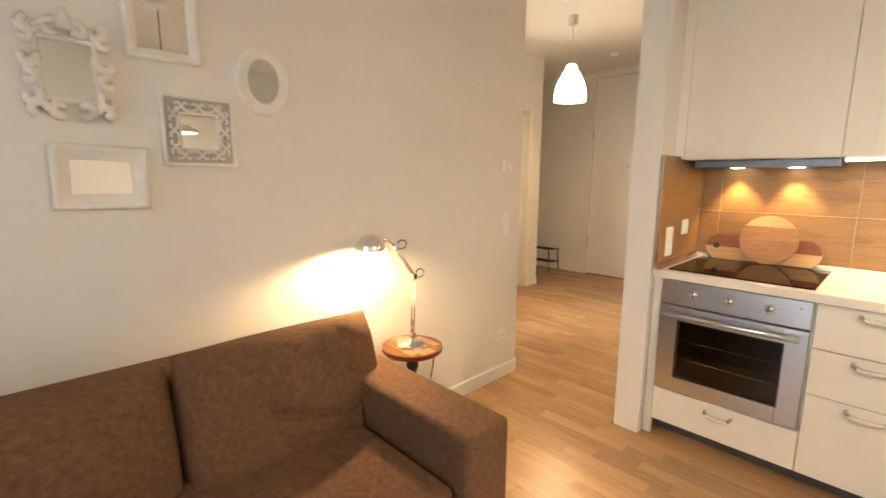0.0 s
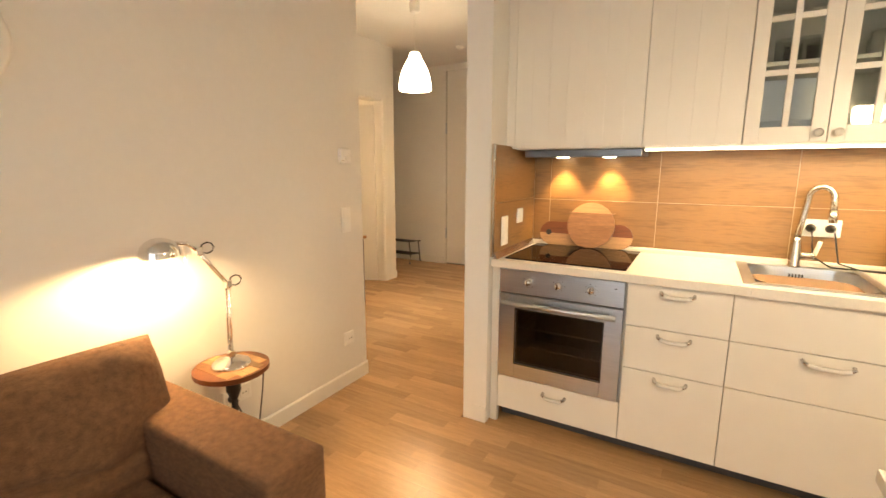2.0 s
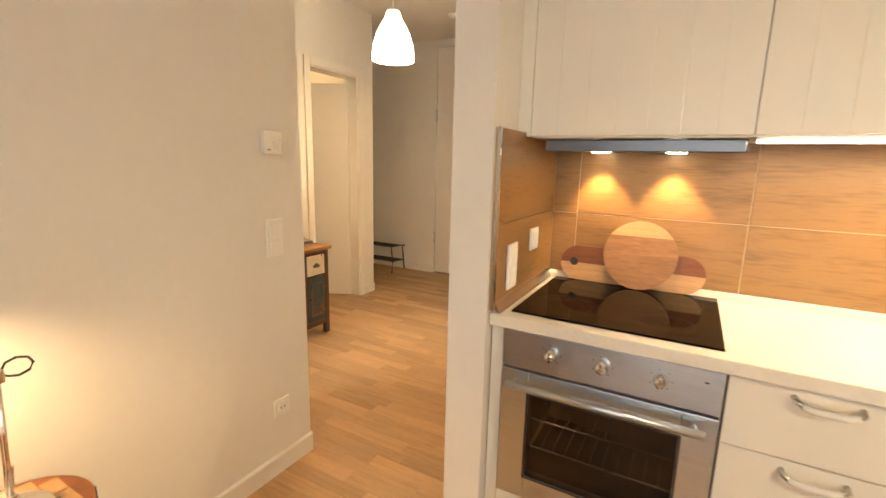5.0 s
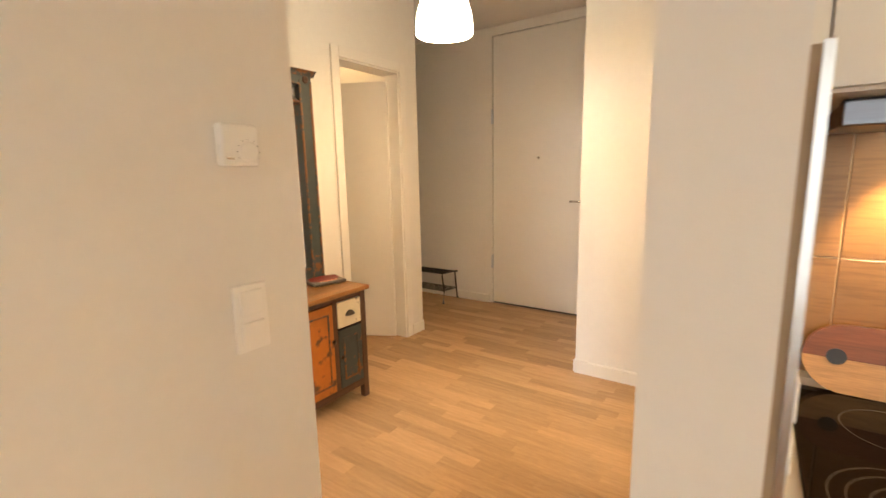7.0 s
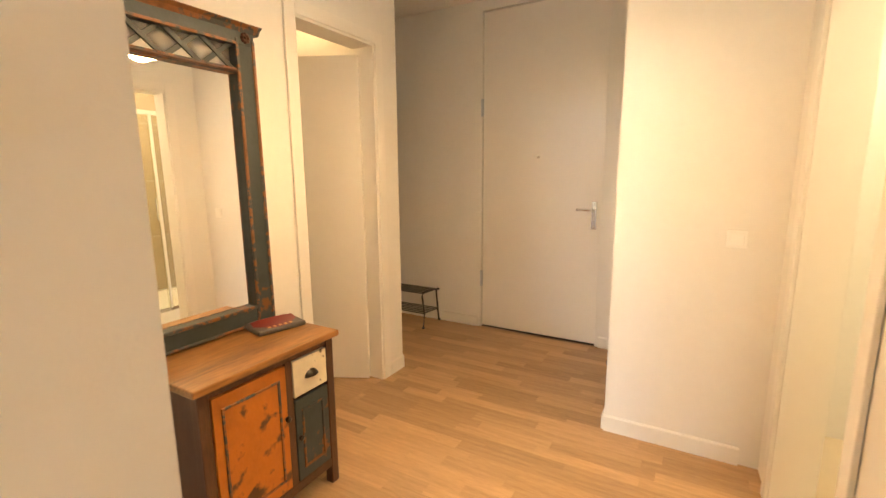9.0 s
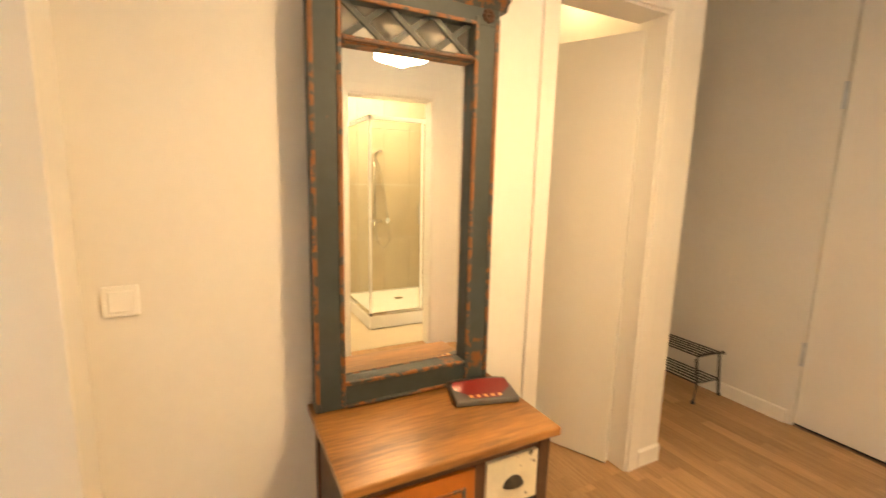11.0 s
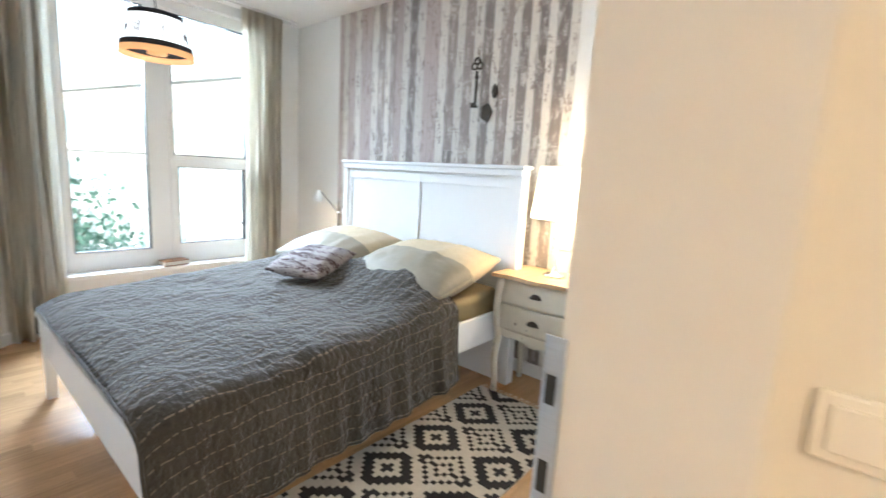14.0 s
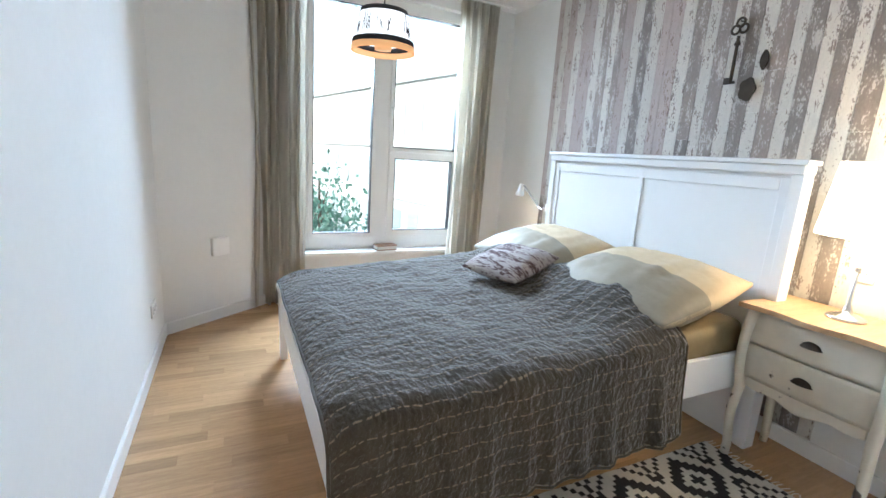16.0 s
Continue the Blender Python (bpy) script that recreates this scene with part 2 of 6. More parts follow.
M = dict(
    wall=mat("wall_paint", (0.80, 0.785, 0.75), 0.75, var=0.02, scale=30, bump=0.05, bscale=220),
    ceiling=mat("ceiling_paint", (0.82, 0.80, 0.77), 0.85, var=0.02, scale=20),
    trim=mat("white_lacquer", (0.82, 0.80, 0.76), 0.35, var=0.015, scale=20),
    floor=mat("oak_strip", (0.45, 0.275, 0.14), 0.27, var=0.20, scale=26, bump=0.04, bscale=90, stretch=(1, 14, 14), rand=0.17),
    floor_rest=mat("oak_strip_field", (0.45, 0.275, 0.14), 0.27, var=0.20, scale=26, bump=0.04, bscale=90, stretch=(1, 14, 14), rand=0.17, island=True),
    underfloor=mat("oak_joint", (0.22, 0.13, 0.07), 0.7),
    front=mat("cream_front", (0.83, 0.795, 0.72), 0.30, var=0.015, scale=14),
    counter=mat("worktop_laminate", (0.80, 0.76, 0.68), 0.3, var=0.05, scale=90),
    steel=mat("brushed_steel", (0.58, 0.63, 0.69), 0.29, metal=1, var=0.08, scale=30, stretch=(1, 1, 30)),
    steel_dark=mat("dark_steel", (0.19, 0.20, 0.22), 0.30, metal=1, var=0.08, scale=30, stretch=(1, 30, 30)),
    chrome=mat("chrome", (0.80, 0.79, 0.77), 0.08, metal=1, var=0.02),
    nickel=mat("satin_nickel", (0.62, 0.60, 0.56), 0.25, metal=1, var=0.04),
    black_glass=mat("black_glass", (0.003, 0.0028, 0.0028), 0.03, var=0.05),
    oven_glass=glassy("oven_glass", (0.55, 0.51, 0.46)),
    enamel=mat("oven_enamel", (0.085, 0.078, 0.07), 0.5, var=0.3, scale=8),
    ring=mat("hob_print", (0.08, 0.075, 0.07), 0.2),
    dark=mat("dark_plastic", (0.02, 0.02, 0.02), 0.4),
    tile=mat("wood_look_tile", (0.26, 0.142, 0.054), 0.34, var=0.42, scale=14, bump=0.06, bscale=40, stretch=(0.9, 0.9, 9), rand=0.07, second=(0.17, 0.09, 0.038), spots=0.52, ease=0.20),
    grout=mat("grout", (0.46, 0.34, 0.22), 0.8, var=0.1),
    sofa=mat("brown_weave", (0.175, 0.086, 0.041), 0.9, var=0.42, scale=330, bump=0.6, bscale=420, stretch=(1, 1, 2.2)),
    plastic=mat("white_plastic", (0.88, 0.87, 0.84), 0.35, var=0.01),
    wood=mat("board_wood", (0.27, 0.135, 0.065), 0.5, var=0.4, scale=30, stretch=(1, 1, 14), bump=0.06),
    wood_dark=mat("acacia_wood", (0.17, 0.055, 0.020), 0.4, var=0.35, scale=24, stretch=(1, 1, 12)),
    wood_pale=mat("pale_wood", (0.46, 0.275, 0.14), 0.5, var=0.3, scale=30, stretch=(1, 1, 14)),
    dresser_top=mat("dresser_top_wood", (0.27, 0.125, 0.038), 0.34, var=0.6, scale=9, stretch=(1.2, 10, 10), bump=0.05),
    dresser_wood=mat("dresser_dark_wood", (0.075, 0.030, 0.014), 0.42, var=0.45, scale=22, stretch=(6, 6, 1), bump=0.15),
    orange=mat("orange_worn_paint", (0.43, 0.135, 0.018), 0.45, var=0.25, scale=16, second=(0.10, 0.045, 0.018), spots=0.57, ease=0.05, bump=0.1),
    petrol=mat("petrol_worn_paint", (0.034, 0.047, 0.048), 0.5, var=0.3, scale=18, second=(0.20, 0.075, 0.022), spots=0.61, ease=0.04, bump=0.12),
    rust=mat("rubbed_edge", (0.24, 0.09, 0.028), 0.5, var=0.5, scale=40, second=(0.045, 0.052, 0.052), spots=0.49, ease=0.05, bump=0.15),
    cream_worn=mat("cream_worn_paint", (0.70, 0.64, 0.50), 0.55, var=0.12, scale=20, second=(0.09, 0.06, 0.035), spots=0.575, ease=0.03, bump=0.12),
    mirror=mat("mirror_glass", (0.93, 0.93, 0.91), 0.005, metal=1, var=0.0),
    bronze=mat("bronze", (0.055, 0.043, 0.032), 0.35, metal=0.8, var=0.3, scale=30),
    iron=mat("black_iron", (0.020, 0.018, 0.017), 0.5, var=0.3, scale=40),
    red=mat("red_plastic", (0.17, 0.010, 0.010), 0.3, var=0.05),
    grey=mat("grey_plastic", (0.085, 0.08, 0.078), 0.4, var=0.05),
    amber=mat("amber_print", (0.75, 0.45, 0.2), 0.4),
    frame_white=mat("carved_white_paint", (0.84, 0.83, 0.79), 0.5, var=0.06, scale=30, bump=0.15, bscale=120),
    frame_gap=mat("frame_shadow_gap", (0.54, 0.52, 0.48), 0.8),
    bed_white=mat("bed_lacquer", (0.80, 0.80, 0.79), 0.3, var=0.012, scale=12),
    linen=mat("linen_curtain", (0.60, 0.55, 0.46), 0.95, var=0.25, scale=120, bump=0.3, bscale=400, stretch=(1, 1, 0.25)),
    pillow=mat("cream_cotton", (0.52, 0.415, 0.27), 0.9, var=0.06, scale=40, bump=0.12, bscale=60),
    pillow_band=mat("beige_satin", (0.27, 0.23, 0.165), 0.6, var=0.1, scale=30, bump=0.1, bscale=50),
    sheet=mat("olive_sheet", (0.19, 0.145, 0.07), 0.65, var=0.2, scale=14, bump=0.25, bscale=18),
    cushion=mat("printed_cushion", (0.36, 0.31, 0.29), 0.9, var=0.5, scale=30, second=(0.055, 0.024, 0.022), spots=0.48, ease=0.06, bump=0.1, stretch=(1, 5, 1)),
    rope=mat("cream_piping", (0.62, 0.55, 0.42), 0.9),
    ns_paint=mat("antique_white_paint", (0.68, 0.62, 0.50), 0.5, var=0.08, scale=18, second=(0.10, 0.07, 0.045), spots=0.60, ease=0.02, bump=0.1),
    ns_top=mat("nightstand_top_wood", (0.46, 0.30, 0.16), 0.45, var=0.3, scale=20, stretch=(10, 1, 10)),
    shade=glow("lamp_shade", (1.0, 0.80, 0.50), 5.0),
    opal=glow("opal_glass_lit", (1.0, 0.86, 0.62), 14.0),
    led=glow("led_strip", (1.0, 0.85, 0.6), 12.0),
    bulb=glow("bulb_lit", (1.0, 0.85, 0.6), 25.0),
    # emission stands in for daylight on the bedroom pendant's white fabric
    shade_white=glow("fabric_daylight_glow", (1.0, 0.98, 0.95), 1.2),
    # copper colour plus emission that stands in for light on rim and holder
    shade_orange=glow("shade_lining_glow", (1.0, 0.50, 0.18), 0.55, (0.7, 0.4, 0.2)),
    sky_back=glow("overcast_sky", (0.86, 0.94, 1.0), 1.5),
    black_band=mat("black_band", (0.02, 0.02, 0.022), 0.8, var=0.2),
    glass=glassy("window_glass", (0.97, 0.99, 0.98)),
    shower_glass=glassy("shower_glass", (0.95, 0.95, 0.90), 0.0, 1.15),
    cab_glass=glassy("cabinet_glass", (0.90, 0.92, 0.90)),
    china=mat("white_china", (0.78, 0.76, 0.70), 0.2, var=0.02),
    tray=mat("white_acrylic", (0.84, 0.83, 0.80), 0.2, var=0.01),
    bath_tile=mat("beige_bath_tile", (0.46, 0.38, 0.27), 0.35, var=0.12, scale=8, bump=0.02),
    bath_floor=mat("bath_floor_tile", (0.60, 0.50, 0.36), 0.4, var=0.06, scale=8),
    canvas=mat("printed_canvas", (0.56, 0.40, 0.16), 0.85, var=0.35, scale=11, second=(0.20, 0.075, 0.03), spots=0.50, ease=0.22, bump=0.1, bscale=300),
    canvas_edge=mat("canvas_dark_edge", (0.11, 0.035, 0.018), 0.8, var=0.3),
    mosaic=mat("reclaimed_wood", (0.46, 0.27, 0.13), 0.5, var=0.3, scale=20, stretch=(8, 1, 1), rand=0.5),
    leaf=mat("tree_leaves", (0.13, 0.26, 0.20), 0.8, var=0.4, scale=6),
    bark=mat("tree_bark", (0.10, 0.08, 0.06), 0.9, var=0.3),
    facade=mat("facade_render", (0.82, 0.84, 0.84), 0.85, var=0.05, scale=2),
    # pale base colour stands in for sky reflected in the panes
    facade_glass=mat("facade_glass", (0.50, 0.60, 0.62), 0.15, var=0.1),
    street=mat("asphalt", (0.06, 0.06, 0.062), 0.9, var=0.2, scale=3),
    roof=mat("roof_sheet", (0.78, 0.82, 0.83), 0.6, var=0.1),
)
for key in ("black_glass",):
    M[key].node_tree.nodes["Principled BSDF"].inputs["Specular IOR Level"].default_value = 0.12


def sheer(m, share):
    """Lets part of the light through a thin woven cloth."""
    t = m.node_tree
    b, out = t.nodes["Principled BSDF"], t.nodes["Material Output"]
    tl, mx = t.nodes.new("ShaderNodeBsdfTranslucent"), t.nodes.new("ShaderNodeMixShader")
    t.links.new(b.inputs["Base Color"].links[0].from_socket, tl.inputs[0])
    mx.inputs[0].default_value = share
    t.links.new(b.outputs[0], mx.inputs[1])
    t.links.new(tl.outputs[0], mx.inputs[2])
    t.links.new(mx.outputs[0], out.inputs[0])


sheer(M["linen"], 0.4)


def add_translucency(m, share, colour):
    t = m.node_tree
    b = t.nodes["Principled BSDF"]
    tl, mx = t.nodes.new("ShaderNodeBsdfTranslucent"), t.nodes.new("ShaderNodeMixShader")
    tl.inputs[0].default_value = (*colour, 1)
    mx.inputs[0].default_value = share
    t.links.new(b.outputs[0], mx.inputs[1])
    t.links.new(tl.outputs[0], mx.inputs[2])
    t.links.new(mx.outputs[0], t.nodes["Material Output"].inputs[0])


add_translucency(M["linen"], 0.50, (0.80, 0.77, 0.70))


# ---- mesh tools ----
def part(name, bm, material, parent=None, label="", smooth=False, m=None):
    me = bpy.data.meshes.new(name)
    bmesh.ops.recalc_face_normals(bm, faces=bm.faces)
    bm.to_mesh(me)
    bm.free()
    me.materials.append(M[material])
    if smooth:
        for p in me.polygons:
            p.use_smooth = True
    ob = new(name, me)
    if m is not None:
        ob.matrix_basis = m
    if parent is not None:
        ob.parent = parent
    if label:
        ob["label"] = label
    return ob


def thing(name, m, label, category, group="", kind=""):
    ob = new(name)
    ob.matrix_basis = m
    return tagged(ob, label, category, group, kind)


def box(x0, x1, y0, y1, z0, z1, bevel=0.0, seg=2, bm=None):
    bm = bm or bmesh.new()
    vs = [bm.verts.new((x, y, z)) for x in (x0, x1) for y in (y0, y1) for z in (z0, z1)]
    fs = [bm.faces.new([vs[i] for i in f]) for f in ((0, 1, 3, 2), (4, 6, 7, 5), (0, 4, 5, 1), (2, 3, 7, 6), (0, 2, 6, 4), (1, 5, 7, 3))]
    if bevel:
        es = list({e for f in fs for e in f.edges})
        bmesh.ops.bevel(bm, geom=es, offset=bevel, segments=seg, profile=0.5, affect="EDGES")
    return bm


def tube(pts, r, n=8, bm=None, close=False, taper=None):
    """A round bar along the points."""
    bm = bm or bmesh.new()
    pts = [Vector(p) for p in pts]
    rings = []
    rising = not close and all((q - p).normalized().z > 0.5 for p, q in zip(pts, pts[1:]))
    for i, p in enumerate(pts):
        a = pts[i - 1] if i or close else p
        b = pts[(i + 1) % len(pts)] if i < len(pts) - 1 or close else p
        d = (b - a).normalized()
        q = Vector((0, 0, 1)).rotation_difference(d) if rising else d.to_track_quat("Z", "Y")
        rr = r if taper is None else r + (taper - r) * i / (len(pts) - 1)
        rings.append([bm.verts.new(p + q @ Vector((rr * math.cos(k * 2 * math.pi / n), rr * math.sin(k * 2 * math.pi / n), 0))) for k in range(n)])
    for i in range(len(rings) - (0 if close else 1)):
        A, B = rings[i], rings[(i + 1) % len(rings)]
        for k in range(n):
            bm.faces.new((A[k], A[(k + 1) % n], B[(k + 1) % n], B[k]))
    if not close:
        bm.faces.new(rings[0][::-1])
        bm.faces.new(rings[-1])
    return bm


def lathe(profile, n=32, bm=None, at=(0, 0, 0), cap=True):
    """A turned shape from (radius, height) pairs."""
    bm = bm or bmesh.new()
    rings = [[bm.verts.new((at[0] + r * math.cos(k * 2 * math.pi / n), at[1] + r * math.sin(k * 2 * math.pi / n), at[2] + z)) for k in range(n)] for r, z in profile]
    for A, B in zip(rings, rings[1:]):
        for k in range(n):
            bm.faces.new((A[k], A[(k + 1) % n], B[(k + 1) % n], B[k]))
    if cap:
        bm.faces.new(rings[0][::-1])
        bm.faces.new(rings[-1])
    return bm


def sheet(nu, nv, f, bm=None, uv=None, close=False):
    """A surface of f(u, v), u and v from 0 to 1."""
    bm = bm or bmesh.new()
    g = [[bm.verts.new(f(i / nu, j / nv)) for j in range(nv + 1)] for i in range(nu + 1)]
    lay = bm.loops.layers.uv.new("UVMap") if uv else None
    for i in range(nu):
        for j in range(nv):
            fc = bm.faces.new((g[i][j], g[i + 1][j], g[i + 1][j + 1], g[i][j + 1]))
            if uv:
                for lp, (a, b) in zip(fc.loops, ((i, j), (i + 1, j), (i + 1, j + 1), (i, j + 1))):
                    lp[lay].uv = uv(a / nu, b / nv)
    return bm


def extrude_outline(pts, depth, axis="y", bm=None):
    """A plate of the outline pts (pairs), depth thick along the axis."""
    bm = bm or bmesh.new()
    put = {"x": lambda a, b, d: (d, a, b), "y": lambda a, b, d: (a, d, b), "z": lambda a, b, d: (a, b, d)}[axis]
    A = [bm.verts.new(put(a, b, 0)) for a, b in pts]
    B = [bm.verts.new(put(a, b, depth)) for a, b in pts]
    bm.faces.new(A[::-1])
    bm.faces.new(B)
    n = len(pts)
    for k in range(n):
        bm.faces.new((A[k], A[(k + 1) % n], B[(k + 1) % n], B[k]))
    return bm


def structure(name, bm, material, label, category, m=None):
    return tagged(part(name, bm, material, m=m), label, category, kind="structure")


I = Matrix.Identity(4)
H = 2.70
HALL_E = pose(-0.862, 2.35, 0, 0, 0, 3.2)

# ---- structure: walls ----
def wall(name, boxes, label="warm white painted plaster wall", material="wall", m=None):
    bm = bmesh.new()
    for b in boxes:
        box(*b, bm=bm)
    return structure(name, bm, material, label, "wall", m)


wall("wall_sofa", [(-2.12, -1.665, -2.6, 2.508, 0, H)])
wall("wall_bedroom_door", [(-3.058, -2.90, 2.34, 2.52, 0, H), (-2.90, -2.12, 2.34, 2.52, 2.09, H), (-5.28, -3.20, 2.34, 2.52, 0, H)])
wall("wall_mirror", [(-3.20, -3.06, 2.34, 3.945, 0, H), (-3.20, -3.06, 3.945, 4.56, 2.11, H), (-3.20, -3.06, 4.56, 4.78, 0, H)])
wall("wall_closet", [(-4.45, -3.20, 4.64, 4.78, 0, H), (-4.60, -4.45, 2.52, 4.78, 0, H)])
wall("wall_entry", [(-4.40, -2.93, 5.805, 5.95, 0, H), (-2.93, -1.95, 5.805, 5.95, 2.62, H), (-1.95, -1.55, 5.805, 5.95, 0, H), (-2.93, -1.95, 5.87, 5.95, 0, 2.62)])
wall("wall_entry_side", [(-4.55, -4.40, 4.78, 5.95, 0, H)])
wall("wall_bath_north", [(-1.67, -0.86, 4.65, 4.80, 0, H), (-1.67, -1.53, 4.80, 5.805, 0, H)])
wall("wall_hall_east", [(0, 0.13, 0.0, 1.37, 0, H), (0, 0.13, 1.37, 2.07, 2.03, H), (0, 0.13, 2.07, 2.32, 0, H)], m=HALL_E)
wall("wall_kitchen", [(-0.735, 2.75, 2.99, 3.12, 0, H)])
wall("wall_living_east", [(2.75, 2.90, -2.75, 3.12, 0, H)])
wall("wall_living_south", [(-2.12, -1.0, -2.75, -2.6, 0, H), (1.4, 2.9, -2.75, -2.6, 0, H), (-1.0, 1.4, -2.75, -2.6, 0, 0.5), (-1.0, 1.4, -2.75, -2.6, 2.5, H)])
wall("wall_bath_east", [(0.50, 0.62, 3.12, 5.25, 0, H), (-0.86, 0.62, 5.13, 5.25, 0, H)])
wall("wall_bedroom_west", [(-5.24, -5.08, -1.95, 2.34, 0, H)])
wall("wall_bedroom_window", [(-5.24, -4.66, -1.95, -1.72, 0, H), (-3.10, -2.62, -1.95, -1.72, 0, H), (-4.66, -3.10, -1.95, -1.72, 0, 0.42), (-4.66, -3.10, -1.95, -1.72, 2.62, H)])
bm = extrude_outline([(-2.12, -1.12), (-2.92, -1.725), (-2.92, -1.95), (-2.12, -1.95)], H, "z")
structure("wall_bedroom_angled", bm, "wall", "warm white painted plaster wall set at an angle", "wall")
structure("ceiling", box(-2.12, 2.95, -2.8, -1.95, H, H + 0.15, bm=box(-5.3, 2.95, -1.95, 6.0, H, H + 0.15)), "ceiling", "plain white painted ceiling", "ceiling")
structure("floor", box(-5.3, 2.9, -2.75, 5.95, -0.12, -0.010), "underfloor", "light oak strip parquet floor", "floor")
structure("bathroom_floor", box(-0.86, 0.52, 3.10, 5.15, -0.009, 0.003), "bath_floor", "pale beige tiled bathroom floor", "floor")

# baseboards
def baseboard(p, q, h=0.085, th=0.014):
    p, q = Vector((*p, 0)), Vector((*q, 0))
    d = q - p
    bm = extrude_outline([(0, 0), (th, 0), (th, h - 0.006), (th - 0.006, h), (0, h)], d.length, "x")
    for v in bm.verts:
        v.co = Vector((v.co.x, -v.co.y, v.co.z))
    m = Matrix.Translation(p) @ Matrix.Rotation(math.atan2(d.y, d.x), 4, "Z")
    return structure("baseboard", bm, "trim", "white painted skirting board", "baseboard", m)


def skirt(*pts):
    for p, q in zip(pts, pts[1:]):
        baseboard(p, q)

skirt((-1.665, -2.6), (-1.665, 2.508), (-2.05, 2.508))
skirt((-3.06, 2.52), (-3.06, 3.87))
skirt((-3.06, 4.63), (-3.06, 4.78), (-4.40, 4.78), (-4.40, 5.805), (-2.96, 5.805))
skirt((-1.92, 5.805), (-1.67, 5.805), (-1.67, 4.65), (-1.07, 4.65))
skirt((-0.734, 2.35), (-0.862, 2.35), (-0.934, 3.64))
skirt((-5.08, -1.72), (-5.08, 2.34), (-2.97, 2.34))
skirt((-2.12, 2.30), (-2.12, -1.12), (-2.91, -1.72))


# doors
def door_frame(name, width, height, depth, m, label="white lacquered door frame", trim=True):
    """A lining round an opening from x = 0 to width, through y = 0 to depth, with an architrave on both faces."""
    ob = thing(name, m, label, "door frame", kind="structure")
    for x0, x1 in ((-0.004, 0.018), (width - 0.018, width + 0.004)):
        part("jamb", box(x0, x1, -0.004, depth + 0.004, 0, height), "trim", ob)
    part("head", box(0.018, width - 0.018, -0.004, depth + 0.004, height - 0.018, height + 0.004), "trim", ob)
    for y0, y1 in ((-0.018, -0.003), (depth + 0.003, depth + 0.018)) if trim else ():
        for x0, x1 in ((-0.06, 0.006), (width - 0.006, width + 0.06)):
            part("architrave", box(x0, x1, y0, y1, 0, height + 0.06, 0.003), "trim", ob)
        part("architrave", box(0.006, width - 0.006, y0, y1, height - 0.006, height + 0.06, 0.003), "trim", ob)
    return ob


def lever(parent, m, plate=True, mat_name="nickel"):
    """A lever handle; its plate lies in y = 0 and the lever runs to +x."""
    h = part("door_handle", tube([(0, 0, 0), (0, -0.05, 0), (0.012, -0.058, 0), (0.12, -0.058, 0)], 0.0095, 10), mat_name, parent, "satin steel lever handle", True, m)
    if plate:
        part("plate", box(-0.02, 0.02, -0.008, 0.002, -0.15, 0.06, 0.004), mat_name, h)
    return h


door_frame("door_frame_bedroom", 0.79, 2.09, 0.18, pose(-2.90, 2.34, 0), trim=False)
leaf = thing("door_1", pose(-2.11, 2.335, 0, 0, 0, 258), "white door leaf standing open against the bedroom wall", "door", kind="structure")
part("leaf", box(0.005, 0.78, 0.0, 0.04, 0.008, 2.06, 0.003), "trim", leaf)
lever(leaf, pose(0.72, 0.0, 1.04, 0, 0, 0) @ Matrix.Diagonal((-1, 1, 1, 1)))
lever(leaf, pose(0.72, 0.04, 1.04, 0, 0, 180))
jam = thing("strike_plate", pose(-2.881, 2.34, 1.04), "grey steel strike plate let into the door jamb", "strike plate", kind="structure")
part("plate", box(-0.001, 0.003, -0.022, 0.004, -0.12, 0.11, 0.001), "steel", jam)
part("latch_slot", box(0.0025, 0.0045, -0.016, -0.004, 0.03, 0.065), "dark", jam)
part("latch_slot", box(0.0025, 0.0045, -0.016, -0.004, -0.08, -0.04), "dark", jam)

door_frame("door_frame_closet", 0.615, 2.11, 0.14, pose(-3.06, 3.945, 0, 0, 0, 90))
leaf = thing("door_2", pose(-3.145, 4.541, 0, 0, 0, 206), "white door leaf standing open into the closet", "door", kind="structure")
part("leaf", box(0.010, 0.60, 0.0, 0.04, 0.008, 2.045, 0.003), "trim", leaf)
lever(leaf, pose(0.54, 0.04, 1.04, 0, 0, 180))

door_frame("door_frame_bathroom", 0.70, 2.03, 0.13, HALL_E @ pose(0.13, 1.37, 0, 0, 0, 90))

ed = thing("door_3", pose(-2.93, 5.83, 0), "white flush entrance door, closed", "door", kind="structure")
part("leaf", box(0.004, 0.976, 0.0, 0.038, 0.010, 2.615, 0.003), "trim", ed)
part("draught_seal", box(0.0, 0.98, 0.004, 0.038, 0.0, 0.009), "dark", ed)
for z in (0.44, 1.88):
    part("hinge", tube([(-0.004, -0.014, z - 0.07), (-0.004, -0.014, z + 0.07)], 0.013, 10), "steel", ed, smooth=True)
lever(ed, pose(0.925, 0.0, 1.07) @ Matrix.Diagonal((-1, 1, 1, 1)))
part("peephole", lathe([(0.0001, 0), (0.012, 0), (0.012, 0.006), (0.0001, 0.006)], 16, at=(0, 0, 0)), "nickel", ed, m=pose(0.48, 0.0, 1.47, 90))


